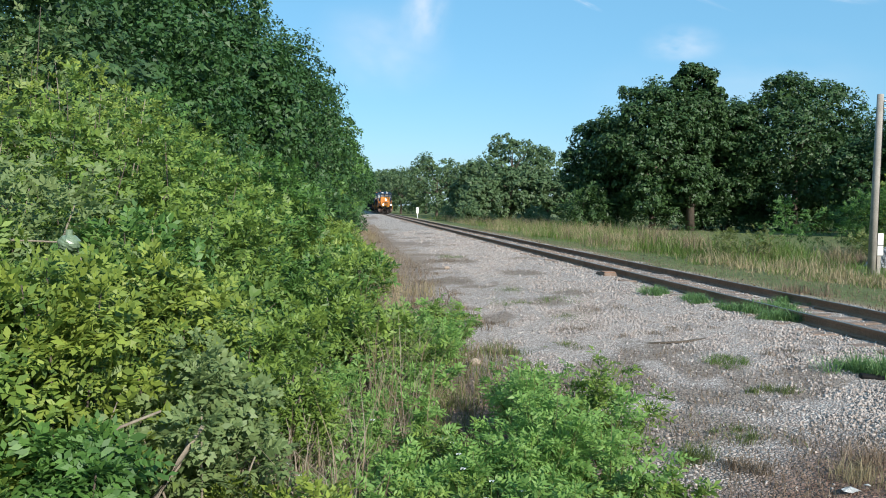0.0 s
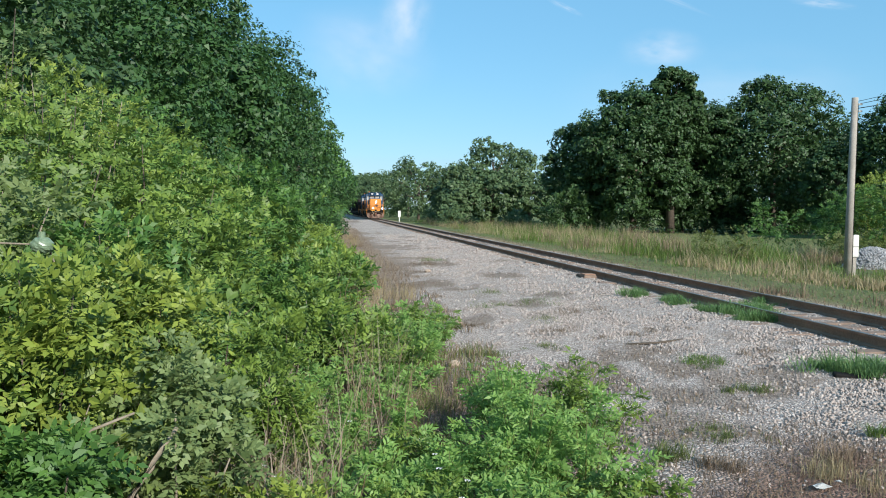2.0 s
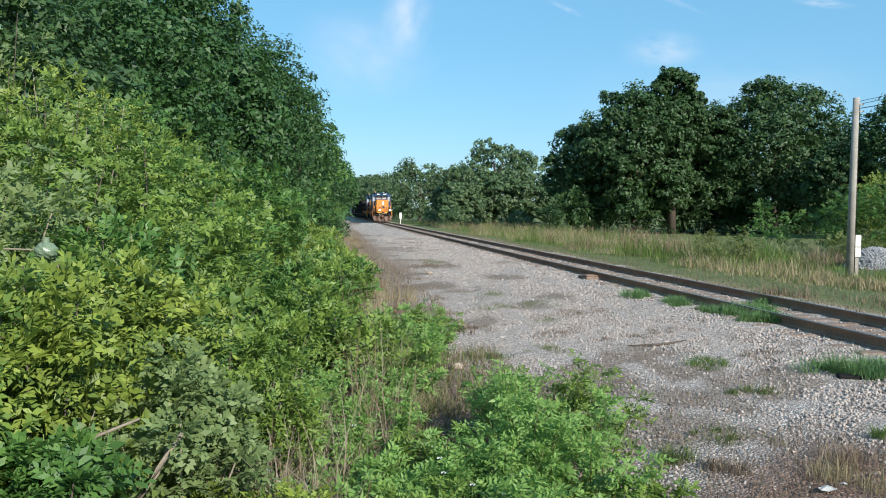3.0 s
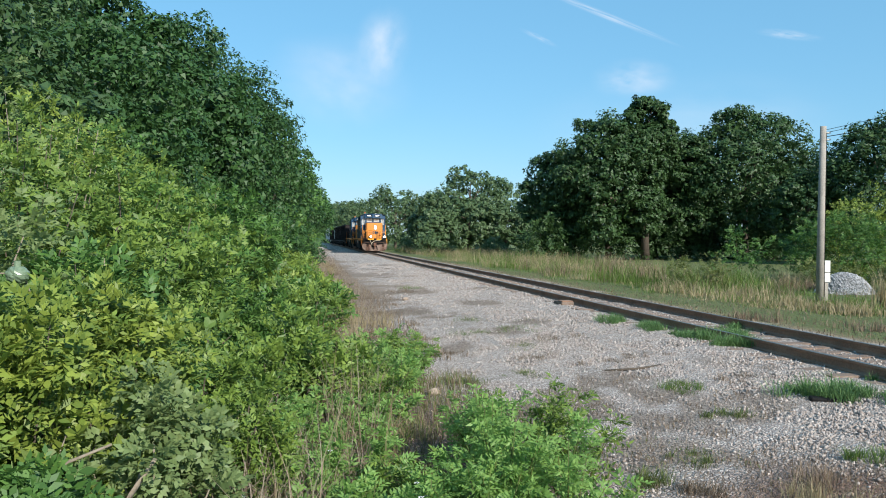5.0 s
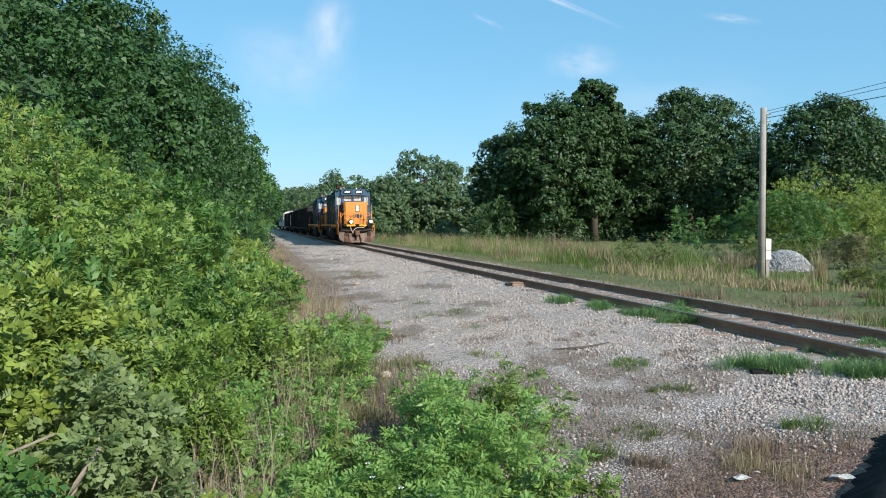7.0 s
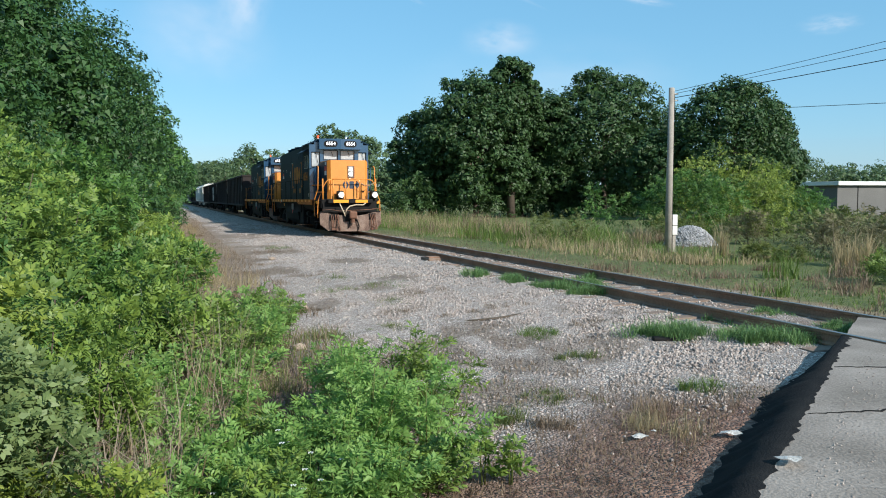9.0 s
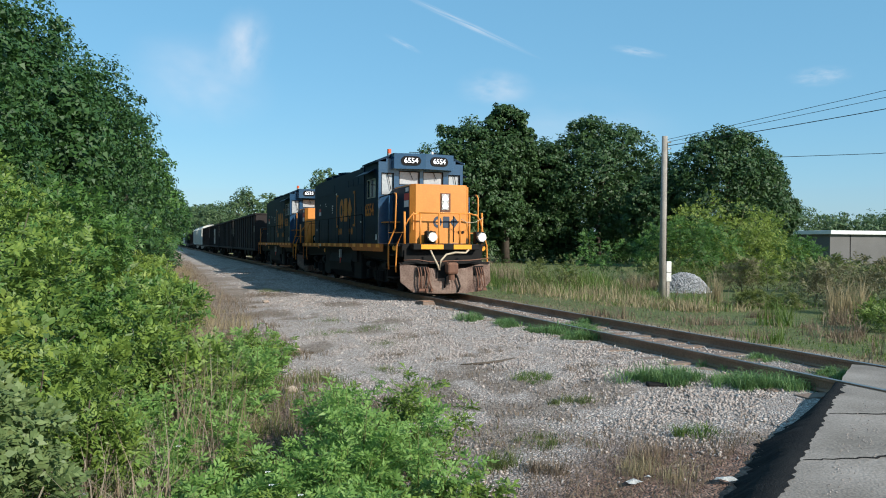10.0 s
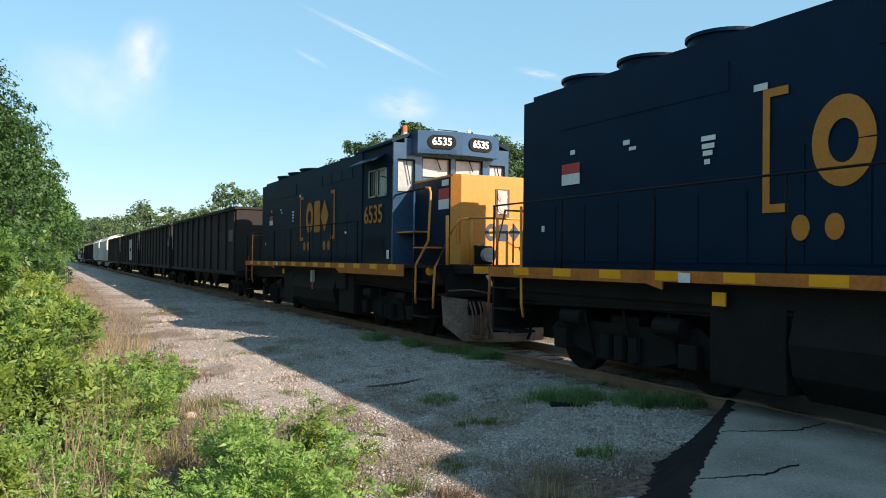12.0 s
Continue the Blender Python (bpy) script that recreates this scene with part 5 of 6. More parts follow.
def locomotive(number, y0, label, lens):
    """A four-axle road diesel: front at y = 0, long hood behind the cab."""
    lo = empty("locomotive", TRACK_X, y0, 0, label, "locomotive", "locomotives of the train")
    # underframe and trucks
    sheet("underframe", -1.35, 1.35, 0.7, 17.4, 1.2, 1.55, M_STEEL, lo)
    sheet("walkway", -1.53, 1.53, 0.75, 17.45, 1.53, 1.6, M_STEEL, lo)
    for s in (-1, 1):
        part("sill", prism(bmesh.new(), [(2.2, 1.6), (17.45, 1.6), (17.45, 1.43), (13.4, 1.43), (13.1, 1.36), (13.1, 1.46), (6.7, 1.46), (6.4, 1.34), (2.2, 1.34)], s * 1.535, s * 1.56), M_SILL, lo, "orange sill striped with yellow reflectors")
        for k in range(13):
            y = 2.6 + k * 1.13
            sheet("reflector", s * 1.558, s * 1.566, y, y + 0.45, 1.475, 1.595, M_PATCH, lo)
    truck(lo, 3.95, 1.37, 0.51)
    truck(lo, 14.35, 1.37, 0.51)
    part("fuel_tank", prism(bmesh.new(), [(-1.35, 1.2), (-1.45, 0.85), (-1.38, 0.5), (-1.1, 0.22), (1.1, 0.22), (1.38, 0.5), (1.45, 0.85), (1.35, 1.2)], 7.2, 11.3, 1), M_STEEL, lo)
    for s in (-1, 1):
        part("air_reservoir", disc(bmesh.new(), s * 1.15, 9.2, 1.3, 0.16, 3.6, 1, 16), M_TANK, lo)
        sheet("fuel_filler", s * 1.4, s * 1.48, 9.0, 9.18, 1.02, 1.36, M_ALU, lo)
        sheet("emergency_cutoff", s * 1.4, s * 1.46, 9.04, 9.12, 0.8, 1.02, M_RED, lo)
        sheet("battery_box", s * 1.05, s * 1.45, 6.2, 7.0, 0.9, 1.4, M_STEEL, lo, 0.03)
        sheet("data_plate", s * 1.57, s * 1.575, 12.6, 12.8, 1.46, 1.58, M_WHITE, lo)
        sheet("yellow_tag", s * 1.45, s * 1.47, 12.15, 12.35, 1.2, 1.36, M_PATCH, lo)
        for y in (13.4, 14.3, 15.2, 3.2, 4.4):
            bar("sand_pipe", [(s * 1.2, y, 1.4), (s * 1.22, y - 0.08, 0.9), (s * 1.1, y - 0.2, 0.25)], 0.025, M_STEEL, lo, 6)
    sheet("centre_sill", -0.5, 0.5, 0.8, 17.3, 0.35, 1.2, M_STEEL, lo)
    for y0, y1 in ((2.0, 5.9), (12.4, 16.3)):
        sheet("traction_motor", -0.66, 0.66, y0, y1, 0.2, 0.95, M_STEEL, lo, 0.06)
    for s in (-1, 1):
        sheet("equipment_box", s * 0.9, s * 1.38, 5.75, 6.9, 0.28, 1.3, M_STEEL, lo, 0.03)
        sheet("equipment_box", s * 0.9, s * 1.36, 11.4, 12.5, 0.26, 1.3, M_STEEL, lo, 0.03)
        sheet("frame_skirt", s * 1.22, s * 1.3, 2.2, 17.3, 1.05, 1.5, M_STEEL, lo)
        for y in (2.9, 5.0, 13.3, 15.4):
            part("brake_cylinder", disc(bmesh.new(), s * 1.2, y, 0.86, 0.13, 0.5, 1, 14), M_STEEL, lo)
        bar("brake_pipe", [(s * 1.3, 2.2, 1.0), (s * 1.32, 9.0, 1.22), (s * 1.3, 16.8, 1.0)], 0.03, M_STEEL, lo, 6)
    # short hood
    plan = [(-1.0, 2.95), (-1.0, 1.06), (-0.85, 0.88), (0.85, 0.88), (1.0, 1.06), (1.0, 2.95)]
    bm = prism(bmesh.new(), plan, 1.62, 3.5, 2)
    bmesh.ops.bevel(bm, geom=[e for e in bm.edges if all(v.co.z > 3.4 for v in e.verts)], offset=0.05, segments=2, affect="EDGES")
    part("short_hood", bm, M_YELLOW, lo, "bright yellow short hood nose")
    for s in (-1, 1):
        sheet("hood_side_panel", s * 1.0, s * 1.012, 1.08, 2.94, 1.62, 3.44, M_BLUE_SHADED, lo, 0.0, "dark blue side of the short hood")
        sheet("warning_decal", s * 1.012, s * 1.018, 1.12, 1.6, 3.0, 3.22, M_RED, lo)
        sheet("decal", s * 1.012, s * 1.018, 1.12, 1.6, 2.78, 2.99, M_WHITE, lo)
        sheet("decal", s * 1.012, s * 1.018, 1.14, 1.45, 3.27, 3.4, M_WHITE, lo)
    # nose headlight
    sheet("headlight_box", -0.03, 0.31, 0.862, 0.9, 2.62, 3.22, M_HOSE, lo, 0.0, "rusty brown headlight recess")
    hl = sheet("headlight_plate", 0.01, 0.24, 0.845, 0.861, 2.69, 3.19, M_ALU, lo, 0.0, "pale plate around the twin headlights")
    for z in (2.82, 3.06):
        part("headlight", disc(bmesh.new(), 0.125, 0.836, z, 0.078, 0.03, 1, 18), lens, lo, "round sealed-beam headlight")
        part("headlight_rim", disc(bmesh.new(), 0.125, 0.846, z, 0.118, 0.03, 1, 18), M_ALU, lo)
    emblem(1.02, 0.36, pose(0.14, 0.878, 2.3, 90, 0, 0), M_NAVY, lo)
    for x in (-0.5, -0.34, 0.62, 0.74):
        part("nose_port", disc(bmesh.new(), x, 0.87, 1.98, 0.045, 0.04, 1, 12), M_STEEL, lo)
    bar("door_line", [(0.42, 0.875, 1.66), (0.42, 0.875, 2.5)], 0.018, M_STEEL, lo, 6)
    sheet("nose_grab", -0.95, -0.91, 0.86, 0.9, 2.05, 2.6, M_YELLOW, lo)
    # front platform, ditch lights, anticlimber
    sheet("anticlimber", -1.1, 1.1, 0.32, 0.9, 1.42, 1.6, M_STEEL, lo, 0.02)
    for x0, x1 in ((-0.85, -0.12), (0.22, 0.82)):
        sheet("anticlimber_stripe", x0, x1, 0.305, 0.32, 1.44, 1.585, M_PATCH, lo)
    for x in (-0.46, 1.2):
        dl = sheet("ditch_light", x - 0.17, x + 0.15, 0.48, 0.72, 1.62, 2.0, M_STEEL, lo, 0.03)
        part("housing", disc(bmesh.new(), x, 0.42, 1.82, 0.145, 0.16, 1, 20), M_ALU, dl)
        part("lens", disc(bmesh.new(), x, 0.335, 1.82, 0.095, 0.02, 1, 20), lens, dl, "round ditch light")
    # pilot and plow
    sheet("pilot_plate", -1.3, 1.3, 0.62, 0.68, 0.6, 1.42, M_STEEL, lo)
    bm = bmesh.new()
    top = [(-1.5, 0.45, 1.0), (-0.6, 0.2, 0.86), (0.0, 0.12, 0.8), (0.6, 0.2, 0.86), (1.5, 0.45, 1.06)]
    bot = [(-1.14, 0.2, 0.12), (-0.5, 0.05, 0.08), (0.0, 0.0, 0.08), (0.5, 0.05, 0.08), (1.14, 0.2, 0.12)]
    low = [(-1.5, 0.36, 0.42), (-0.55, 0.13, 0.4), (0.0, 0.06, 0.4), (0.55, 0.13, 0.4), (1.5, 0.36, 0.42)]
    vs = [[bm.verts.new(p) for p in r] for r in (top, low, bot)]
    for a, b in zip(vs, vs[1:]):
        for k in range(4):
            bm.faces.new((a[k], a[k + 1], b[k + 1], b[k]))
    bmesh.ops.solidify(bm, geom=bm.faces[:], thickness=0.03)
    part("plow", bm, M_PLOW, lo, "dusty rust-streaked snow plow")
    sheet("plow_shelf", -1.45, 1.45, 0.35, 0.75, 0.98, 1.03, M_STEEL, lo)
    for x in (-0.85, 1.02):
        sheet("plow_opening", x - 0.16, x + 0.16, 0.2, 0.24, 0.62, 0.92, M_STEEL, lo)
    cp = part("coupler", box(bmesh.new(), -0.15, 0.15, -0.05, 0.6, 0.72, 1.02, 0.04), M_HOSE, lo)
    part("knuckle", box(bmesh.new(), -0.2, 0.16, -0.32, -0.02, 0.68, 1.04, 0.07), M_HOSE, cp)
    part("coupler_shadow_plate", box(bmesh.new(), -0.42, 0.22, 0.1, 0.14, 0.55, 1.0), M_STEEL, cp)
    part("lower_knuckle", disc(bmesh.new(), -0.02, -0.15, 0.6, 0.1, 0.2, 2, 12), M_HOSE, cp)
    rh = random.Random(9)
    for x in (-1.0, -0.92, -0.8, -0.72, -0.66, 0.92, 1.0, 1.08, 1.14):
        b = x + rh.uniform(-0.1, 0.16)
        bar("air_hose", [(x, 0.2, 0.88), (x + 0.01, 0.1, 0.7), ((x + b) / 2, 0.04, 0.42), (b, 0.05, 0.22)], 0.021, M_HOSE, lo, 6)
        part("hose_end", box(bmesh.new(), b - 0.04, b + 0.04, 0.0, 0.08, 0.15, 0.24, 0.015), M_HOSE, lo)
    bar("brake_hose", [(0.15, 0.2, 0.75), (0.22, 0.0, 0.6), (0.3, -0.04, 0.3), (0.24, 0.0, 0.12)], 0.032, M_STEEL, lo)
    bar("brake_hose", [(-0.1, 0.2, 0.7), (-0.16, 0.0, 0.5), (-0.2, -0.02, 0.25)], 0.028, M_STEEL, lo)
    bar("jumper_cable", [(-0.55, 0.3, 1.4), (-0.5, 0.15, 1.2), (-0.4, 0.05, 0.95), (-0.35, 0.02, 0.8)], 0.03, M_PALE, lo)
    bar("jumper_cable", [(-0.35, 0.02, 0.85), (-0.3, 0.02, 1.1), (-0.12, 0.05, 1.28), (0.2, 0.1, 1.34), (0.55, 0.12, 1.33), (0.68, 0.2, 1.42)], 0.03, M_PALE, lo)
    bar("uncoupling_lever", [(-1.42, 0.3, 1.1), (-1.0, 0.2, 1.12), (-0.6, 0.15, 1.05), (0.0, 0.05, 1.08), (0.7, 0.12, 1.1), (1.42, 0.3, 1.16)], 0.018, M_HOSE, lo, 6)
    # steps, grab rails
    for s in (-1, 1):
        for y in (1.45, 17.0):
            for k, z in enumerate((0.5, 0.86, 1.22)):
                sheet("step", s * 1.1, s * 1.5, y - 0.35, y + 0.35, z, z + 0.04, M_STEEL, lo)
            sheet("step_side", s * 1.1, s * 1.5, y + 0.35, y + 0.38, 0.45, 1.55, M_STEEL, lo)
        bar("grab_rail", [(s * 1.5, 1.66, 0.78), (s * 1.53, 1.62, 1.0), (s * 1.53, 1.6, 1.6), (s * 1.42, 1.24, 2.1), (s * 1.4, 1.2, 3.1), (s * 1.39, 1.27, 3.2), (s * 1.39, 1.45, 3.22)], 0.026, M_YELLOW, lo)
        bar("cab_hand_rail", [(s * 1.39, 1.45, 3.22), (s * 1.42, 2.2, 3.2), (s * 1.46, 2.95, 3.16)], 0.02, M_STEEL, lo, 6)
        bar("stanchion", [(s * 1.4, 2.0, 1.6), (s * 1.4, 2.0, 3.2)], 0.02, M_BLUE_LIT, lo, 6)
        bar("grab_rail", [(s * 1.52, 0.78, 0.72), (s * 1.54, 0.74, 0.95), (s * 1.52, 0.72, 1.55), (s * 1.2, 0.55, 2.35), (s * 1.08, 0.5, 2.52), (s * 0.85, 0.5, 2.56)], 0.026, M_YELLOW, lo)
        bar("grab_rail", [(s * 1.5, 16.4, 0.78), (s * 1.53, 16.42, 1.0), (s * 1.5, 16.5, 2.6)], 0.024, M_YELLOW, lo)
        bar("grab_rail", [(s * 1.5, 17.55, 0.78), (s * 1.5, 17.5, 1.4), (s * 1.2, 17.5, 2.6), (s * 0.3, 17.5, 2.6)], 0.024, M_SILL, lo)
        sheet("step_plate", s * 1.02, s * 1.42, 1.4, 2.0, 1.95, 1.98, M_YELLOW, lo)
        sheet("step_plate", s * 1.02, s * 1.42, 2.0, 2.9, 2.3, 2.33, M_YELLOW, lo)
        bar("stanchion", [(s * 0.82, 0.5, 1.6), (s * 0.82, 0.5, 2.58)], 0.032, M_YELLOW, lo)
        bar("stanchion", [(s * 0.35 + 0.12, 0.45, 1.6), (s * 0.35 + 0.12, 0.45, 2.56)], 0.03, M_YELLOW, lo)
        bar("stanchion", [(s * 1.3, 0.6, 1.6), (s * 1.3, 0.62, 2.6)], 0.036, M_YELLOW, lo)
        bar("hand_rail", [(s * 1.5, 5.2, 2.66), (s * 1.5, 11, 2.66), (s * 1.5, 17.4, 2.66)], 0.016, M_STEEL, lo, 6)
        for k in range(7):
            bar("stanchion", [(s * 1.5, 5.2 + k * 2.03, 1.6), (s * 1.5, 5.2 + k * 2.03, 2.66)], 0.016, M_STEEL, lo, 6)
        part("yellow_disc", disc(bmesh.new(), s * 1.5, 1.0, 1.47, 0.085, 0.02, 1, 16), M_PATCH, lo)
    bar("front_rail", [(-0.85, 0.48, 2.57), (0.0, 0.44, 2.57), (0.85, 0.48, 2.57)], 0.024, M_YELLOW, lo)
    bar("safety_chain", [(0.5, 0.42, 2.4), (0.7, 0.42, 2.28), (1.0, 0.44, 2.3), (1.3, 0.5, 2.45)], 0.01, M_PALE, lo, 5)
    # cab: walls round real window openings
    prof = [(-1.52, 1.6), (-1.52, 4.38), (-1.0, 4.6), (1.0, 4.6), (1.52, 4.38), (1.52, 1.6)]
    part("cab_roof", prism(bmesh.new(), [(-1.56, 4.36), (-1.56, 4.42), (-1.0, 4.66), (1.0, 4.66), (1.56, 4.42), (1.56, 4.36), (1.0, 4.58), (-1.0, 4.58)], 2.9, 5.0, 1), M_BLUE_SHADED, lo)
    part("cab_rear_wall", prism(bmesh.new(), prof, 4.86, 4.94, 1), M_BLUE_SHADED, lo)

    def panel(name, rects, at, parent, material=M_BLUE_SHADED):
        """One plate with real openings, from the cells that its rectangles cover."""
        bm, seen = bmesh.new(), {}
        aa, zz = sorted({r[k] for r in rects for k in (0, 1)}), sorted({r[k] for r in rects for k in (2, 3)})

        def vert(i, j):
            if (i, j) not in seen:
                seen[i, j] = bm.verts.new(at(aa[i], zz[j]))
            return seen[i, j]

        for i in range(len(aa) - 1):
            for j in range(len(zz) - 1):
                a, z = (aa[i] + aa[i + 1]) / 2, (zz[j] + zz[j + 1]) / 2
                if any(r[0] < a < r[1] and r[2] < z < r[3] for r in rects):
                    bm.faces.new((vert(i, j), vert(i + 1, j), vert(i + 1, j + 1), vert(i, j + 1)))
        bmesh.ops.recalc_face_normals(bm, faces=bm.faces[:])
        bmesh.ops.solidify(bm, geom=bm.faces[:], thickness=0.06)
        return part(name, bm, material, parent)

    def front(a, z):
        return (a, 2.96, z)

    # front wall's sun and sky reflection are in its lighter blue
    panel("cab_front", [(-1.52, 1.52, 1.6, 3.24), (-1.52, -1.42, 3.24, 4.28), (-1.42, -0.98, 4.0, 4.28), (-0.98, -0.8, 3.24, 4.28), (-0.8, -0.06, 3.24, 3.6), (-0.8, 0.8, 4.08, 4.28), (-0.06, 0.06, 3.24, 4.08), (0.06, 0.8, 3.24, 3.6), (0.8, 0.98, 3.24, 4.28), (0.98, 1.42, 4.0, 4.28), (1.42, 1.52, 3.24, 4.28), (-1.52, 1.52, 4.28, 4.37), (-1.0, 1.0, 4.37, 4.59), (-1.25, -1.0, 4.37, 4.48), (1.0, 1.25, 4.37, 4.48)], front, lo, M_BLUE_LIT)
    for x0, x1, z0, z1 in ((-1.42, -0.98, 3.24, 4.0), (-0.8, -0.06, 3.6, 4.08), (0.06, 0.8, 3.6, 4.08), (0.98, 1.42, 3.24, 4.0)):
        w = sheet("windshield", x0, x1, 2.985, 2.995, z0, z1, M_DUSTY_SHEEN, lo)
        bm = bmesh.new()
        for r in ((x0, x1, z0, z0 + 0.03), (x0, x1, z1 - 0.03, z1), (x0, x0 + 0.03, z0, z1), (x1 - 0.03, x1, z0, z1)):
            box(bm, r[0], r[1], 2.935, 2.949, r[2], r[3])
        part("window_gasket", bm, M_STEEL, w)
        bar("wiper", [((x0 + x1) / 2, 2.92, z1), ((x0 + x1) / 2 + 0.12, 2.92, z0 + 0.2)], 0.012, M_STEEL, w, 5)
    bm = prism(bmesh.new(), [(-1.1, 2.95), (-1.06, 2.6), (0.0, 2.42), (1.06, 2.6), (1.1, 2.95)], 4.12, 4.64, 2)
    part("number_board_housing", bm, M_BLUE_LIT, lo)
    for s in (-1, 1):
        tilt = pose(s * 0.5, 2.495, 4.39, 90, 0, s * 9.6)
        nb = part("number_board", prism(bmesh.new(), ring_pts(0.18, 0, 0.16, 0.155, -math.pi / 2, math.pi / 2, 8) + ring_pts(-0.18, 0, 0.16, 0.155, math.pi / 2, 1.5 * math.pi, 8), 0, 0.02, 2), M_STEEL, lo)
        nb.data.transform(tilt)
        letters("road_number", number, 0.24, tilt @ pose(0, 0, 0.026), M_LIT_NUM, nb, "white illuminated figures")
    for s in (-1, 1):
        def side(a, z, s=s):
            return (s * 1.5, a, z)
        panel("cab_side", [(3.03, 4.86, 1.6, 3.18), (3.03, 3.32, 3.18, 3.84), (4.4, 4.86, 3.18, 3.84), (3.03, 4.86, 3.84, 4.38), (3.84, 3.9, 3.18, 3.84)], side, lo)
        for y0, y1 in ((3.32, 3.84), (3.9, 4.4)):
            # forward pane is pale to stand for its sky reflection
            w = sheet("side_window", s * 1.47, s * 1.48, y0, y1, 3.18, 3.84, M_GLASS if y0 > 3.5 else M_DUSTY_SHEEN, lo)
            bm = bmesh.new()
            for r in ((y0, y1, 3.18, 3.215), (y0, y1, 3.805, 3.84), (y0, y0 + 0.04, 3.18, 3.84), (y1 - 0.04, y1, 3.18, 3.84)):
                box(bm, s * 1.522, s * 1.535, *r)
            part("window_frame", bm, M_ALU, w)
        part("sun_visor", prism(bmesh.new(), [(s * 1.52, 4.16), (s * 1.86, 3.98), (s * 1.86, 3.96), (s * 1.52, 4.13)], 3.35, 4.95, 1), M_BLUE_SHADED, lo)
        for k in range(7):
            sheet("louvre", s * 1.52, s * 1.535, 3.4, 4.7, 1.78 + k * 0.075, 1.8 + k * 0.075, M_BLUE_SHADED, lo)
        m = Matrix.Translation((s * 1.524, 4.1, 2.76)) @ (SIDE if s < 0 else pose(0, 0, 0, 90, 0, 90))
        letters("cab_number", number, 0.6, m, M_FADED, lo, "large faded gold number")
        sheet("label_plate", s * 1.524, s * 1.53, 3.1, 3.22, 1.72, 1.92, M_WHITE, lo)
        bar("mirror_arm", [(s * 1.52, 3.3, 3.6), (s * 1.7, 3.2, 3.6)], 0.012, M_STEEL, lo, 5)
    # roof things
    bar("roof_rail", [(-0.5, 2.7, 4.6), (-0.5, 2.7, 4.7), (0.0, 2.7, 4.7), (0.0, 2.7, 4.6)], 0.012, M_STEEL, lo, 5)
    an = part("antenna", disc(bmesh.new(), 0.35, 2.8, 4.63, 0.1, 0.05, 2, 12), M_WHITE, lo)
    part("antenna_dome", disc(bmesh.new(), 0.35, 2.8, 4.7, 0.045, 0.12, 2, 10), M_WHITE, an)
    bc = part("beacon", disc(bmesh.new(), -0.95, 3.6, 4.68, 0.075, 0.1, 2, 14), M_ALU, lo)
    part("beacon_lens", disc(bmesh.new(), -0.95, 3.6, 4.8, 0.07, 0.16, 2, 14), M_BEACON, bc, "red-orange beacon lens")
    hn = bar("air_horn", [(0.5, 3.4, 4.72), (0.5, 3.1, 4.72), (0.5, 2.9, 4.72)], 0.035, M_STEEL, lo)
    bar("horn_bell", [(0.6, 3.4, 4.68), (0.6, 3.0, 4.68)], 0.03, M_STEEL, hn)
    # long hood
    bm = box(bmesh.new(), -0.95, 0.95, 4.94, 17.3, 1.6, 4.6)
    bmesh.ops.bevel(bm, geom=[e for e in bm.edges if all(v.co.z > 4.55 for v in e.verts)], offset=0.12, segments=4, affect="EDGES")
    part("long_hood", bm, M_BLUE_SHADED, lo, "dark blue long hood")
    for s in (-1, 1):
        for k in range(15):
            y = 5.1 + k * 0.8
            sheet("hood_door", s * 0.95, s * 0.962, y, y + 0.775, 1.7, 3.05 if k < 9 else 2.6, M_BLUE_SHADED, lo)
        for k in range(4):
            y = 7.1 + k * 0.9
            sheet("brake_grille", s * 0.95, s * 0.962, y, y + 0.82, 3.95, 4.25, M_BLUE_SHADED, lo)
        sheet("radiator_grille", s * 0.95, s * 0.96, 12.6, 16.2, 3.85, 4.22, M_BLUE_SHADED, lo)
        m = Matrix.Translation((s * 0.966, 10.3, 3.02)) @ (SIDE if s < 0 else pose(0, 0, 0, 90, 0, 90))
        emblem(2.75, 0.98, m, M_FADED, lo, True)
        st = s * 0.964
        sheet("warning_decal", st, s * 0.97, 15.63, 16.11, 3.12, 3.28, M_RED, lo)
        sheet("decal", st, s * 0.97, 15.63, 16.11, 2.94, 3.115, M_WHITE, lo)
        sheet("decal", st, s * 0.97, 15.76, 15.88, 3.42, 3.49, M_WHITE, lo)
        sheet("decal", st, s * 0.97, 14.44, 14.58, 3.41, 3.48, M_WHITE, lo)
        sheet("decal", st, s * 0.97, 14.3, 14.45, 3.32, 3.37, M_WHITE, lo)
        sheet("decal", st, s * 0.97, 12.0, 12.2, 3.75, 3.83, M_WHITE, lo)
        for z, w in ((3.3, 0.15), (3.2, 0.13), (3.11, 0.1), (3.0, 0.06)):
            sheet("decal", st, s * 0.97, 12.95 - w, 12.95 + w * 0.6, z - 0.035, z + 0.03, M_WHITE, lo)
        sheet("door_latch", st, s * 0.985, 16.6, 16.66, 2.2, 2.3, M_WHITE, lo)
        sheet("door_latch", st, s * 0.985, 7.5, 7.62, 2.42, 2.48, M_WHITE, lo)
    for y in (13.55, 15.05, 16.55):
        bm = disc(bmesh.new(), 0.0, y, 4.7, 0.52, 0.3, 2, 32)
        fan = part("radiator_fan", bm, M_BLUE_SHADED, lo)
        part("fan_rim", disc(bmesh.new(), 0.0, y, 4.85, 0.56, 0.05, 2, 32), M_BLUE_SHADED, fan)
        part("fan_grille", disc(bmesh.new(), 0.0, y, 4.885, 0.44, 0.02, 2, 24), M_STEEL, fan)
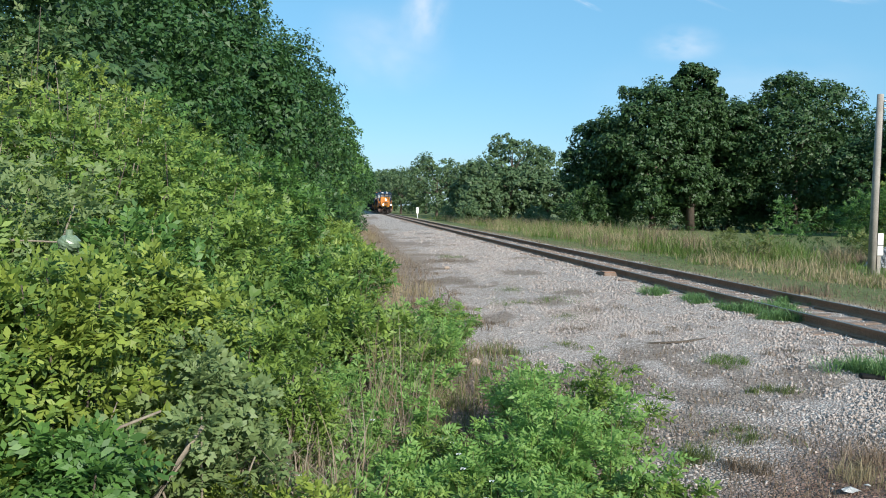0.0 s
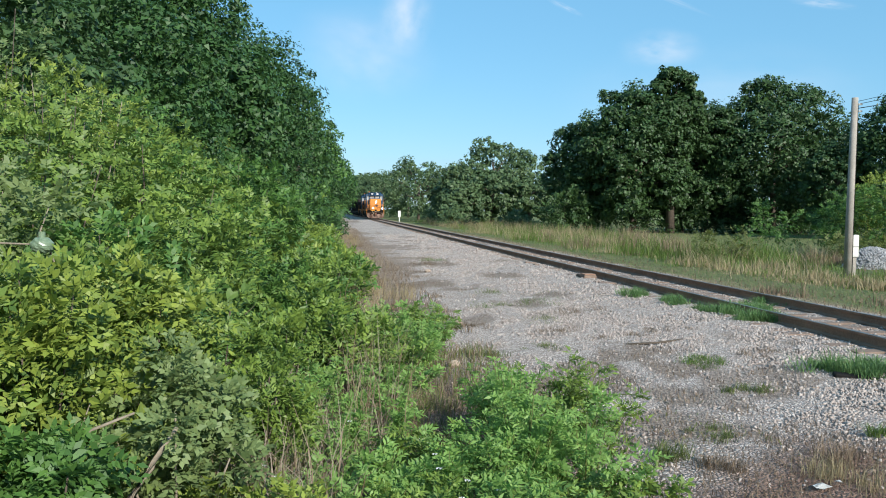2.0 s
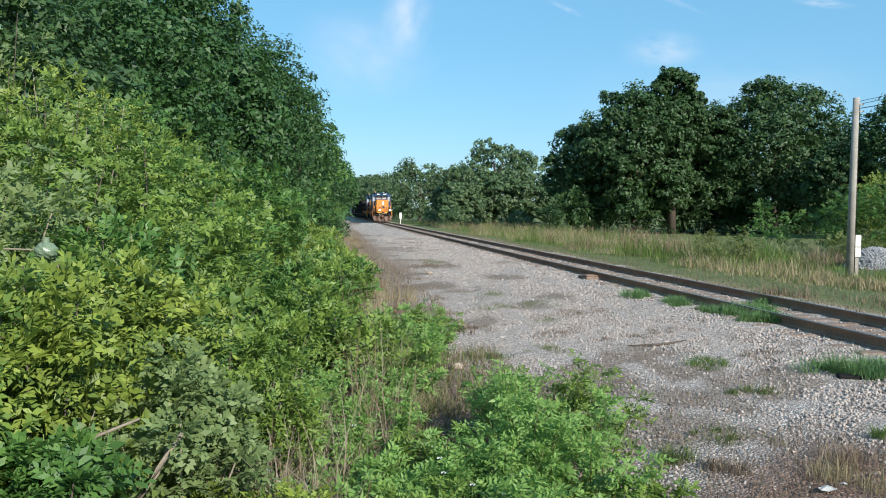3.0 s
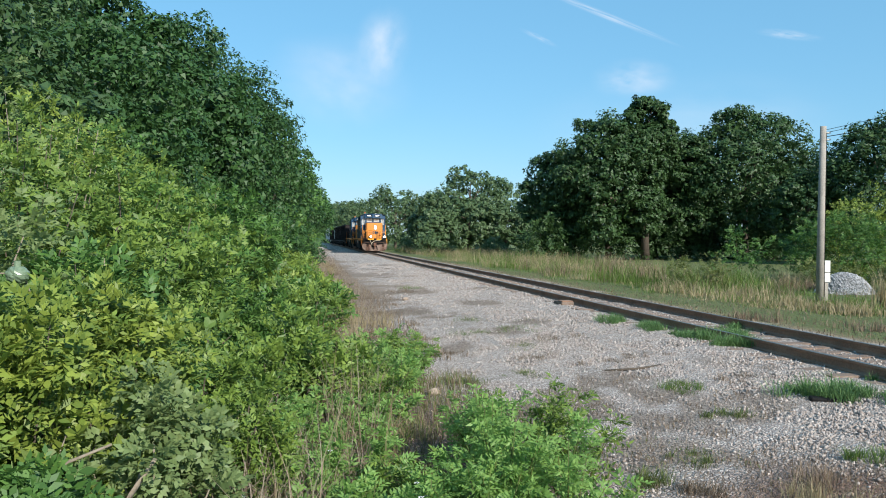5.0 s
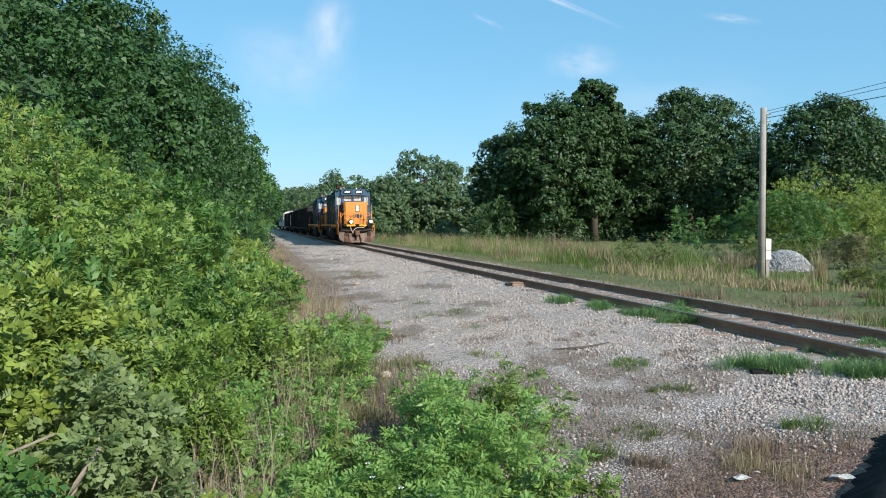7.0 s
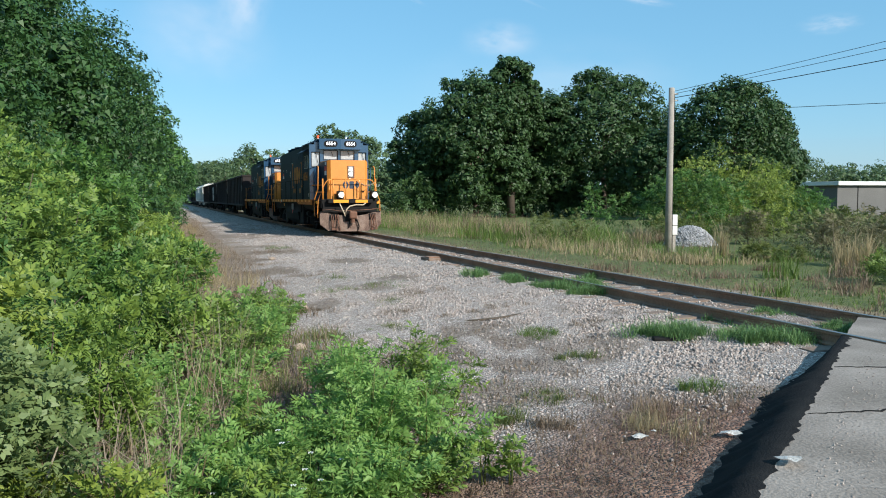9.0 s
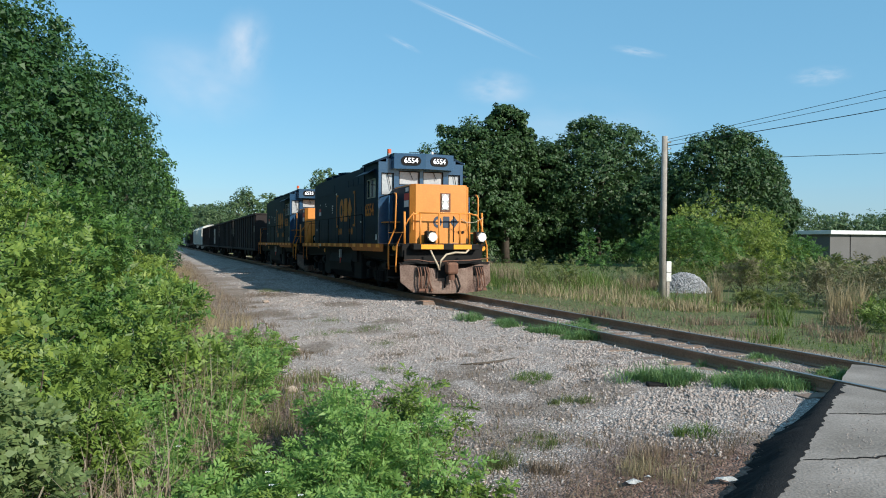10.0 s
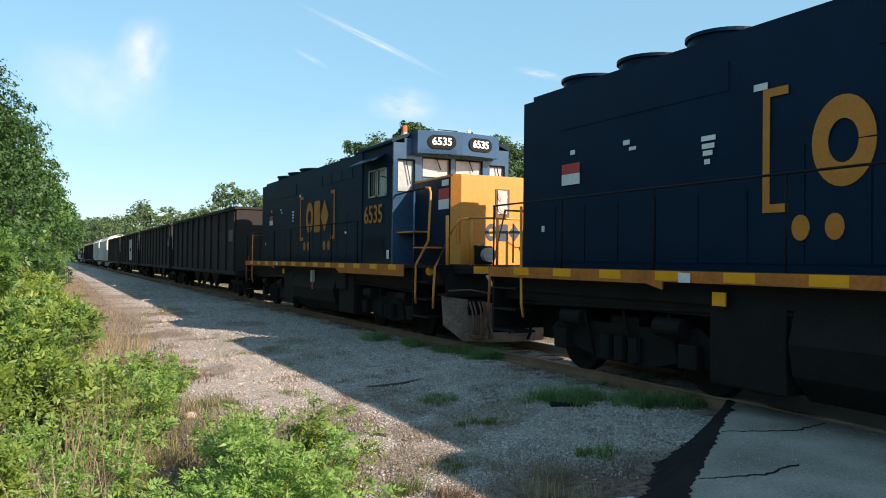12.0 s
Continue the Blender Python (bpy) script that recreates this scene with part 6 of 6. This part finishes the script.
    for y in (8.0, 9.3):
        part("brake_fan", disc(bmesh.new(), 0.0, y, 4.66, 0.55, 0.2, 2, 28), M_BLUE_SHADED, lo)
    sheet("exhaust_stack", -0.2, 0.2, 10.4, 11.2, 4.55, 4.78, M_STEEL, lo, 0.03)
    sheet("exhaust_stack", -0.25, 0.25, 6.2, 6.9, 4.55, 4.74, M_STEEL, lo, 0.03)
    bar("lift_lug", [(-0.75, 16.6, 4.4), (-0.75, 16.62, 4.52), (-0.75, 16.75, 4.52), (-0.75, 16.77, 4.4)], 0.015, M_STEEL, lo, 5)
    # rear end
    sheet("rear_pilot", -1.45, 1.45, 17.45, 17.5, 0.5, 1.5, M_STEEL, lo)
    part("rear_coupler", box(bmesh.new(), -0.14, 0.14, 17.5, 18.7, 0.72, 1.02, 0.04), M_HOSE, lo)
    for x in (-0.5, -0.35, 0.4, 0.55):
        bar("rear_hose", [(x, 17.5, 1.3), (x, 17.75, 1.0), (x + 0.05, 18.0, 0.9)], 0.025, M_STEEL, lo, 6)
    return lo




def open_car(y0, length, material, label, marks=""):
    """A high-sided open freight car with ribbed sides."""
    ob = empty("hopper_car", TRACK_X, y0, 0, label, "freight car", "freight cars of the train")
    L = length
    for s in (-1, 1):
        sheet("side_wall", s * 1.44, s * 1.48, 0.5, L - 0.5, 1.15, 3.75, material, ob)
        for k in range(11):
            y = 0.6 + k * (L - 1.28) / 10
            sheet("rib", s * 1.48, s * 1.56, y, y + 0.09, 1.1, 3.72, material, ob)
        sheet("top_chord", s * 1.42, s * 1.58, 0.4, L - 0.4, 3.72, 3.84, material, ob)
        sheet("side_sill", s * 1.4, s * 1.57, 0.4, L - 0.4, 1.0, 1.15, material, ob)
        for e, y in ((1, 0.42), (-1, L - 0.42)):
            for k in range(7):
                bar("ladder_rung", [(s * 1.56, y, 1.1 + k * 0.4), (s * 1.56, y + e * 0.4, 1.1 + k * 0.4)], 0.012, M_STEEL, ob, 5)
    for y in (0.5, L - 0.54):
        sheet("end_wall", -1.44, 1.44, y, y + 0.04, 1.15, 3.75, material, ob)
        sheet("end_chord", -1.5, 1.5, y - 0.06, y + 0.1, 3.74, 3.84, material, ob)
    sheet("floor_pan", -1.4, 1.4, 0.5, L - 0.5, 0.95, 1.1, M_STEEL, ob)
    sheet("centre_sill", -0.38, 0.38, 0.5, L - 0.5, 0.4, 0.95, M_STEEL, ob)
    part("load", prism(bmesh.new(), [(-1.43, 1.1), (-1.43, 3.3), (-0.5, 3.5), (0.6, 3.45), (1.43, 3.25), (1.43, 1.1)], 0.55, L - 0.55, 1), M_STEEL, ob)
    for k in range(3):
        y = L * 0.5 + (k - 1) * 2.6
        part("hopper_chute", prism(bmesh.new(), [(y - 1.1, 1.0), (y - 0.35, 0.45), (y + 0.35, 0.45), (y + 1.1, 1.0)], -1.1, 1.1), M_STEEL, ob)
    for y in (-0.35, L - 0.5):
        part("coupler", box(bmesh.new(), -0.14, 0.14, y, y + 0.85, 0.72, 1.02, 0.04), M_HOSE, ob)
    truck(ob, 2.0, 0.9, 0.42)
    truck(ob, L - 2.0, 0.9, 0.42)
    rp = random.Random(marks)
    if marks:
        for k in range(len(marks)):
            y = L * 0.32 + k * 0.9
            for z0, z1 in ((1.4, 3.3),) if marks[k] == "l" else ((1.4, 2.2), (2.5, 3.3)):
                sheet("painted_mark", -1.572, -1.565, y, y + 0.5, z0, z1, M_WHITE, ob, 0.0, "white painted mark")
    sheet("data_stencil", -1.49, -1.482, 1.2, 2.0, 2.4, 2.9, M_TANK, ob)
    sheet("end_post_stripe", -1.575, -1.57, L - 0.7, L - 0.55, 2.2, 3.6, M_ALU, ob)
    return ob


def covered_car(y0, length, material, label):
    """A tall covered hopper with a curved roof and hatches."""
    ob = empty("covered_hopper_car", TRACK_X, y0, 0, label, "freight car", "freight cars of the train")
    L = length
    prof = [(-1.5, 1.1), (-1.55, 2.0), (-1.55, 3.9), (-1.2, 4.3), (-0.5, 4.5), (0.5, 4.5), (1.2, 4.3), (1.55, 3.9), (1.55, 2.0), (1.5, 1.1)]
    part("body", prism(bmesh.new(), prof, 1.2, L - 1.2, 1), material, ob)
    for s in (-1, 1):
        for k in range(12):
            y = 1.3 + k * (L - 2.7) / 11
            sheet("rib", s * 1.55, s * 1.62, y, y + 0.08, 1.3, 3.9, material, ob)
        sheet("side_sill", s * 1.3, s * 1.55, 0.4, L - 0.4, 0.95, 1.12, M_STEEL, ob)
    sheet("roof_walk", -0.35, 0.35, 1.0, L - 1.0, 4.56, 4.6, M_ALU, ob)
    for k in range(5):
        part("roof_hatch", disc(bmesh.new(), 0, 2.6 + k * (L - 5.2) / 4, 4.53, 0.45, 0.12, 2, 16), material, ob)
    for k in range(3):
        y = L * 0.5 + (k - 1) * 3.2
        part("outlet", prism(bmesh.new(), [(y - 1.3, 1.1), (y - 0.3, 0.4), (y + 0.3, 0.4), (y + 1.3, 1.1)], -1.1, 1.1), material, ob)
    for y in (0.4, L - 1.1):
        sheet("end_platform", -1.4, 1.4, y, y + 0.7, 0.95, 1.05, M_STEEL, ob)
    for y in (-0.35, L - 0.5):
        part("coupler", box(bmesh.new(), -0.14, 0.14, y, y + 0.85, 0.72, 1.02, 0.04), M_HOSE, ob)
    truck(ob, 2.0, 0.9, 0.42)
    truck(ob, L - 2.0, 0.9, 0.42)
    return ob


S_ROWS = [(0.0, 168.17), (2.5, 131.36), (5.0, 94.54), (6.5, 72.73), (8.5, 43.79), (9.0, 36.67), (9.5, 29.64), (10.5, 15.56), (11.0, 8.52), (11.5, 1.49), (12.0, -5.55)]
TRAIN, WHEELS = [], []
FRONT = S_ROWS[0][1]


def couple(ob, back):
    TRAIN.append((ob, back))


couple(locomotive("6554", FRONT, "dark blue diesel locomotive with bright yellow nose on the track", M_LIT), 0.0)
couple(locomotive("6535", FRONT + 18.95, "dark blue second locomotive with yellow nose, coupled behind the first", M_ALU), 18.95)
back = 38.0
PLAN = [(19.0, M_CAR, ""), (19.0, M_CAR, ""), (19.0, M_CAR, "lol"), (19.0, M_CAR2, ""), (17.5, M_HOPPER, "c"), (17.5, M_HOPPER, "c"), (19.0, M_CAR2, ""), (19.0, M_CAR, ""), (17.5, M_TANK, "c"), (17.5, M_HOPPER, "c"), (19.0, M_CAR, ""), (19.0, M_CAR2, ""), (17.5, M_TANK, "c"), (19.0, M_CAR, "")]
for length, paint, marks in PLAN:
    if marks == "c":
        car = covered_car(FRONT + back, length, paint, "off-white covered hopper car in the train" if paint is M_HOPPER else "grey covered hopper car in the train")
    else:
        tone = "dark steel" if paint is M_CAR else "dark red-brown"
        car = open_car(FRONT + back, length, paint, f"{tone} open freight car with ribbed sides" + (" and white painted marks" if marks else ""), marks)
    couple(car, back)
    back += length + 0.35


# ---- loose ballast, smallest pieces last ----
rb = np.random.default_rng(31)
n = 120000
sy = 3.5 + 58 * rb.uniform(0, 1, n) ** 2.5
sx = rb.uniform(1.2, 10.4, n)
start = np.interp(sy, [3, 12, 20, 40], [1.2, 1.5, 2.2, 2.7])
cover = np.clip((sx - start + rb.normal(0, 0.4, n)) / 1.5, 0, 1) * np.clip((sy - 0.62 * sx - 3.6 + 1.7 * np.clip((sx - 4.0) / 1.4, 0, 1) + rb.normal(0, 0.5, n)) / 1.5, 0.06, 1)
cover *= np.interp(sy, [30, 60], [1.0, 0.3]) * np.clip(0.75 + 0.5 * np.sin(sx * 1.7 + 2 * np.sin(sy * 0.6)), 0.3, 1)
cover *= np.where((sx > 7.5) & (sx < 9.6), 0.4, 1.0)
cover *= 1 - 0.8 * dead_cover(sx, sy)
keep = (rb.uniform(0, 1, n) < cover) & ((sy - 0.79 * sx > 1.95) | ((sy - 0.79 * sx > 1.45) & (rb.uniform(0, 1, n) < 0.16)))
sx, sy = sx[keep], sy[keep]
sz = ground_z(sx, sy) + rb.uniform(-0.01, 0.008, len(sx))
stones(rb, np.stack([sx, sy, sz], 1), 0.023 + 0.008 * np.clip((sx - 4) / 2.5, 0, 1) + 0.0008 * sy, "ballast_stones", M_STONE, "loose pale grey crushed ballast stones", "ballast")
n = 62000
sy, sx = rb.uniform(4.6, 17.0, n), rb.uniform(1.5, 7.1, n)
start = np.interp(sy, [3, 12, 20], [1.4, 1.6, 2.2])
cover = np.clip((sx - start + rb.normal(0, 0.4, n)) / 1.2, 0, 1) * np.clip((sy - 0.62 * sx - 3.9 + 1.7 * np.clip((sx - 4.0) / 1.4, 0, 1) + rb.normal(0, 0.4, n)) / 1.0, 0.0, 1) * np.interp(sy, [12, 17], [1, 0.6])
cover *= np.clip(0.7 + 0.6 * np.sin(sx * 1.3 + 2.2 * np.sin(sy * 0.5) + 1.0), 0.15, 1)
cover *= 1 - 0.75 * dead_cover(sx, sy)
keep = (rb.uniform(0, 1, n) < cover) & (sy - 0.79 * sx > 1.95)
sx, sy = sx[keep], sy[keep]
sz = ground_z(sx, sy) + rb.uniform(-0.012, 0.006, len(sx))
stones(rb, np.stack([sx, sy, sz], 1), 0.025 + 0.007 * np.clip((sx - 4) / 2.5, 0, 1), "ballast_stones", M_STONE, "loose pale crushed stones on the gravel shoulder", "ballast")
n = 1500
gs, gw = rb.uniform(-3, 5.0, n), -0.3 - rb.uniform(0.05, 1, n) ** 2 * 3.0
base_pt, out_dir = np.array([2.88, 3.40]), np.array([-EDGE_DIR.y, EDGE_DIR.x])
gxy = base_pt + gs[:, None] * np.array([EDGE_DIR.x, EDGE_DIR.y]) + gw[:, None] * out_dir
zt = np.interp(base_pt[0] + gs * EDGE_DIR.x, [-8, 0, 3, 7, 9], [-0.2, -0.14, -0.09, -0.02, -0.02])
stones(rb, np.column_stack([gxy, zt + 0.002]), 0.013, "road_grit", M_STONE, "loose grit strewn on the worn asphalt", "grit")


def motions():
    """The train rolls towards and past the camera; its wheels turn with it."""
    for ob, back in TRAIN:
        walk(ob, [(t, pose(TRACK_X, s + back, 0)) for t, s in S_ROWS])
    ts, ss = zip(*S_ROWS)
    for ob, y, r in WHEELS[:16]:
        rows = []
        for k in range(361):
            t = k / 30
            a = (FRONT - float(np.interp(t, ts, ss))) / r
            rows.append((t, Matrix.Translation((0, y, r)) @ Matrix.Rotation(a, 4, "X")))
        walk(ob, rows)


motions()
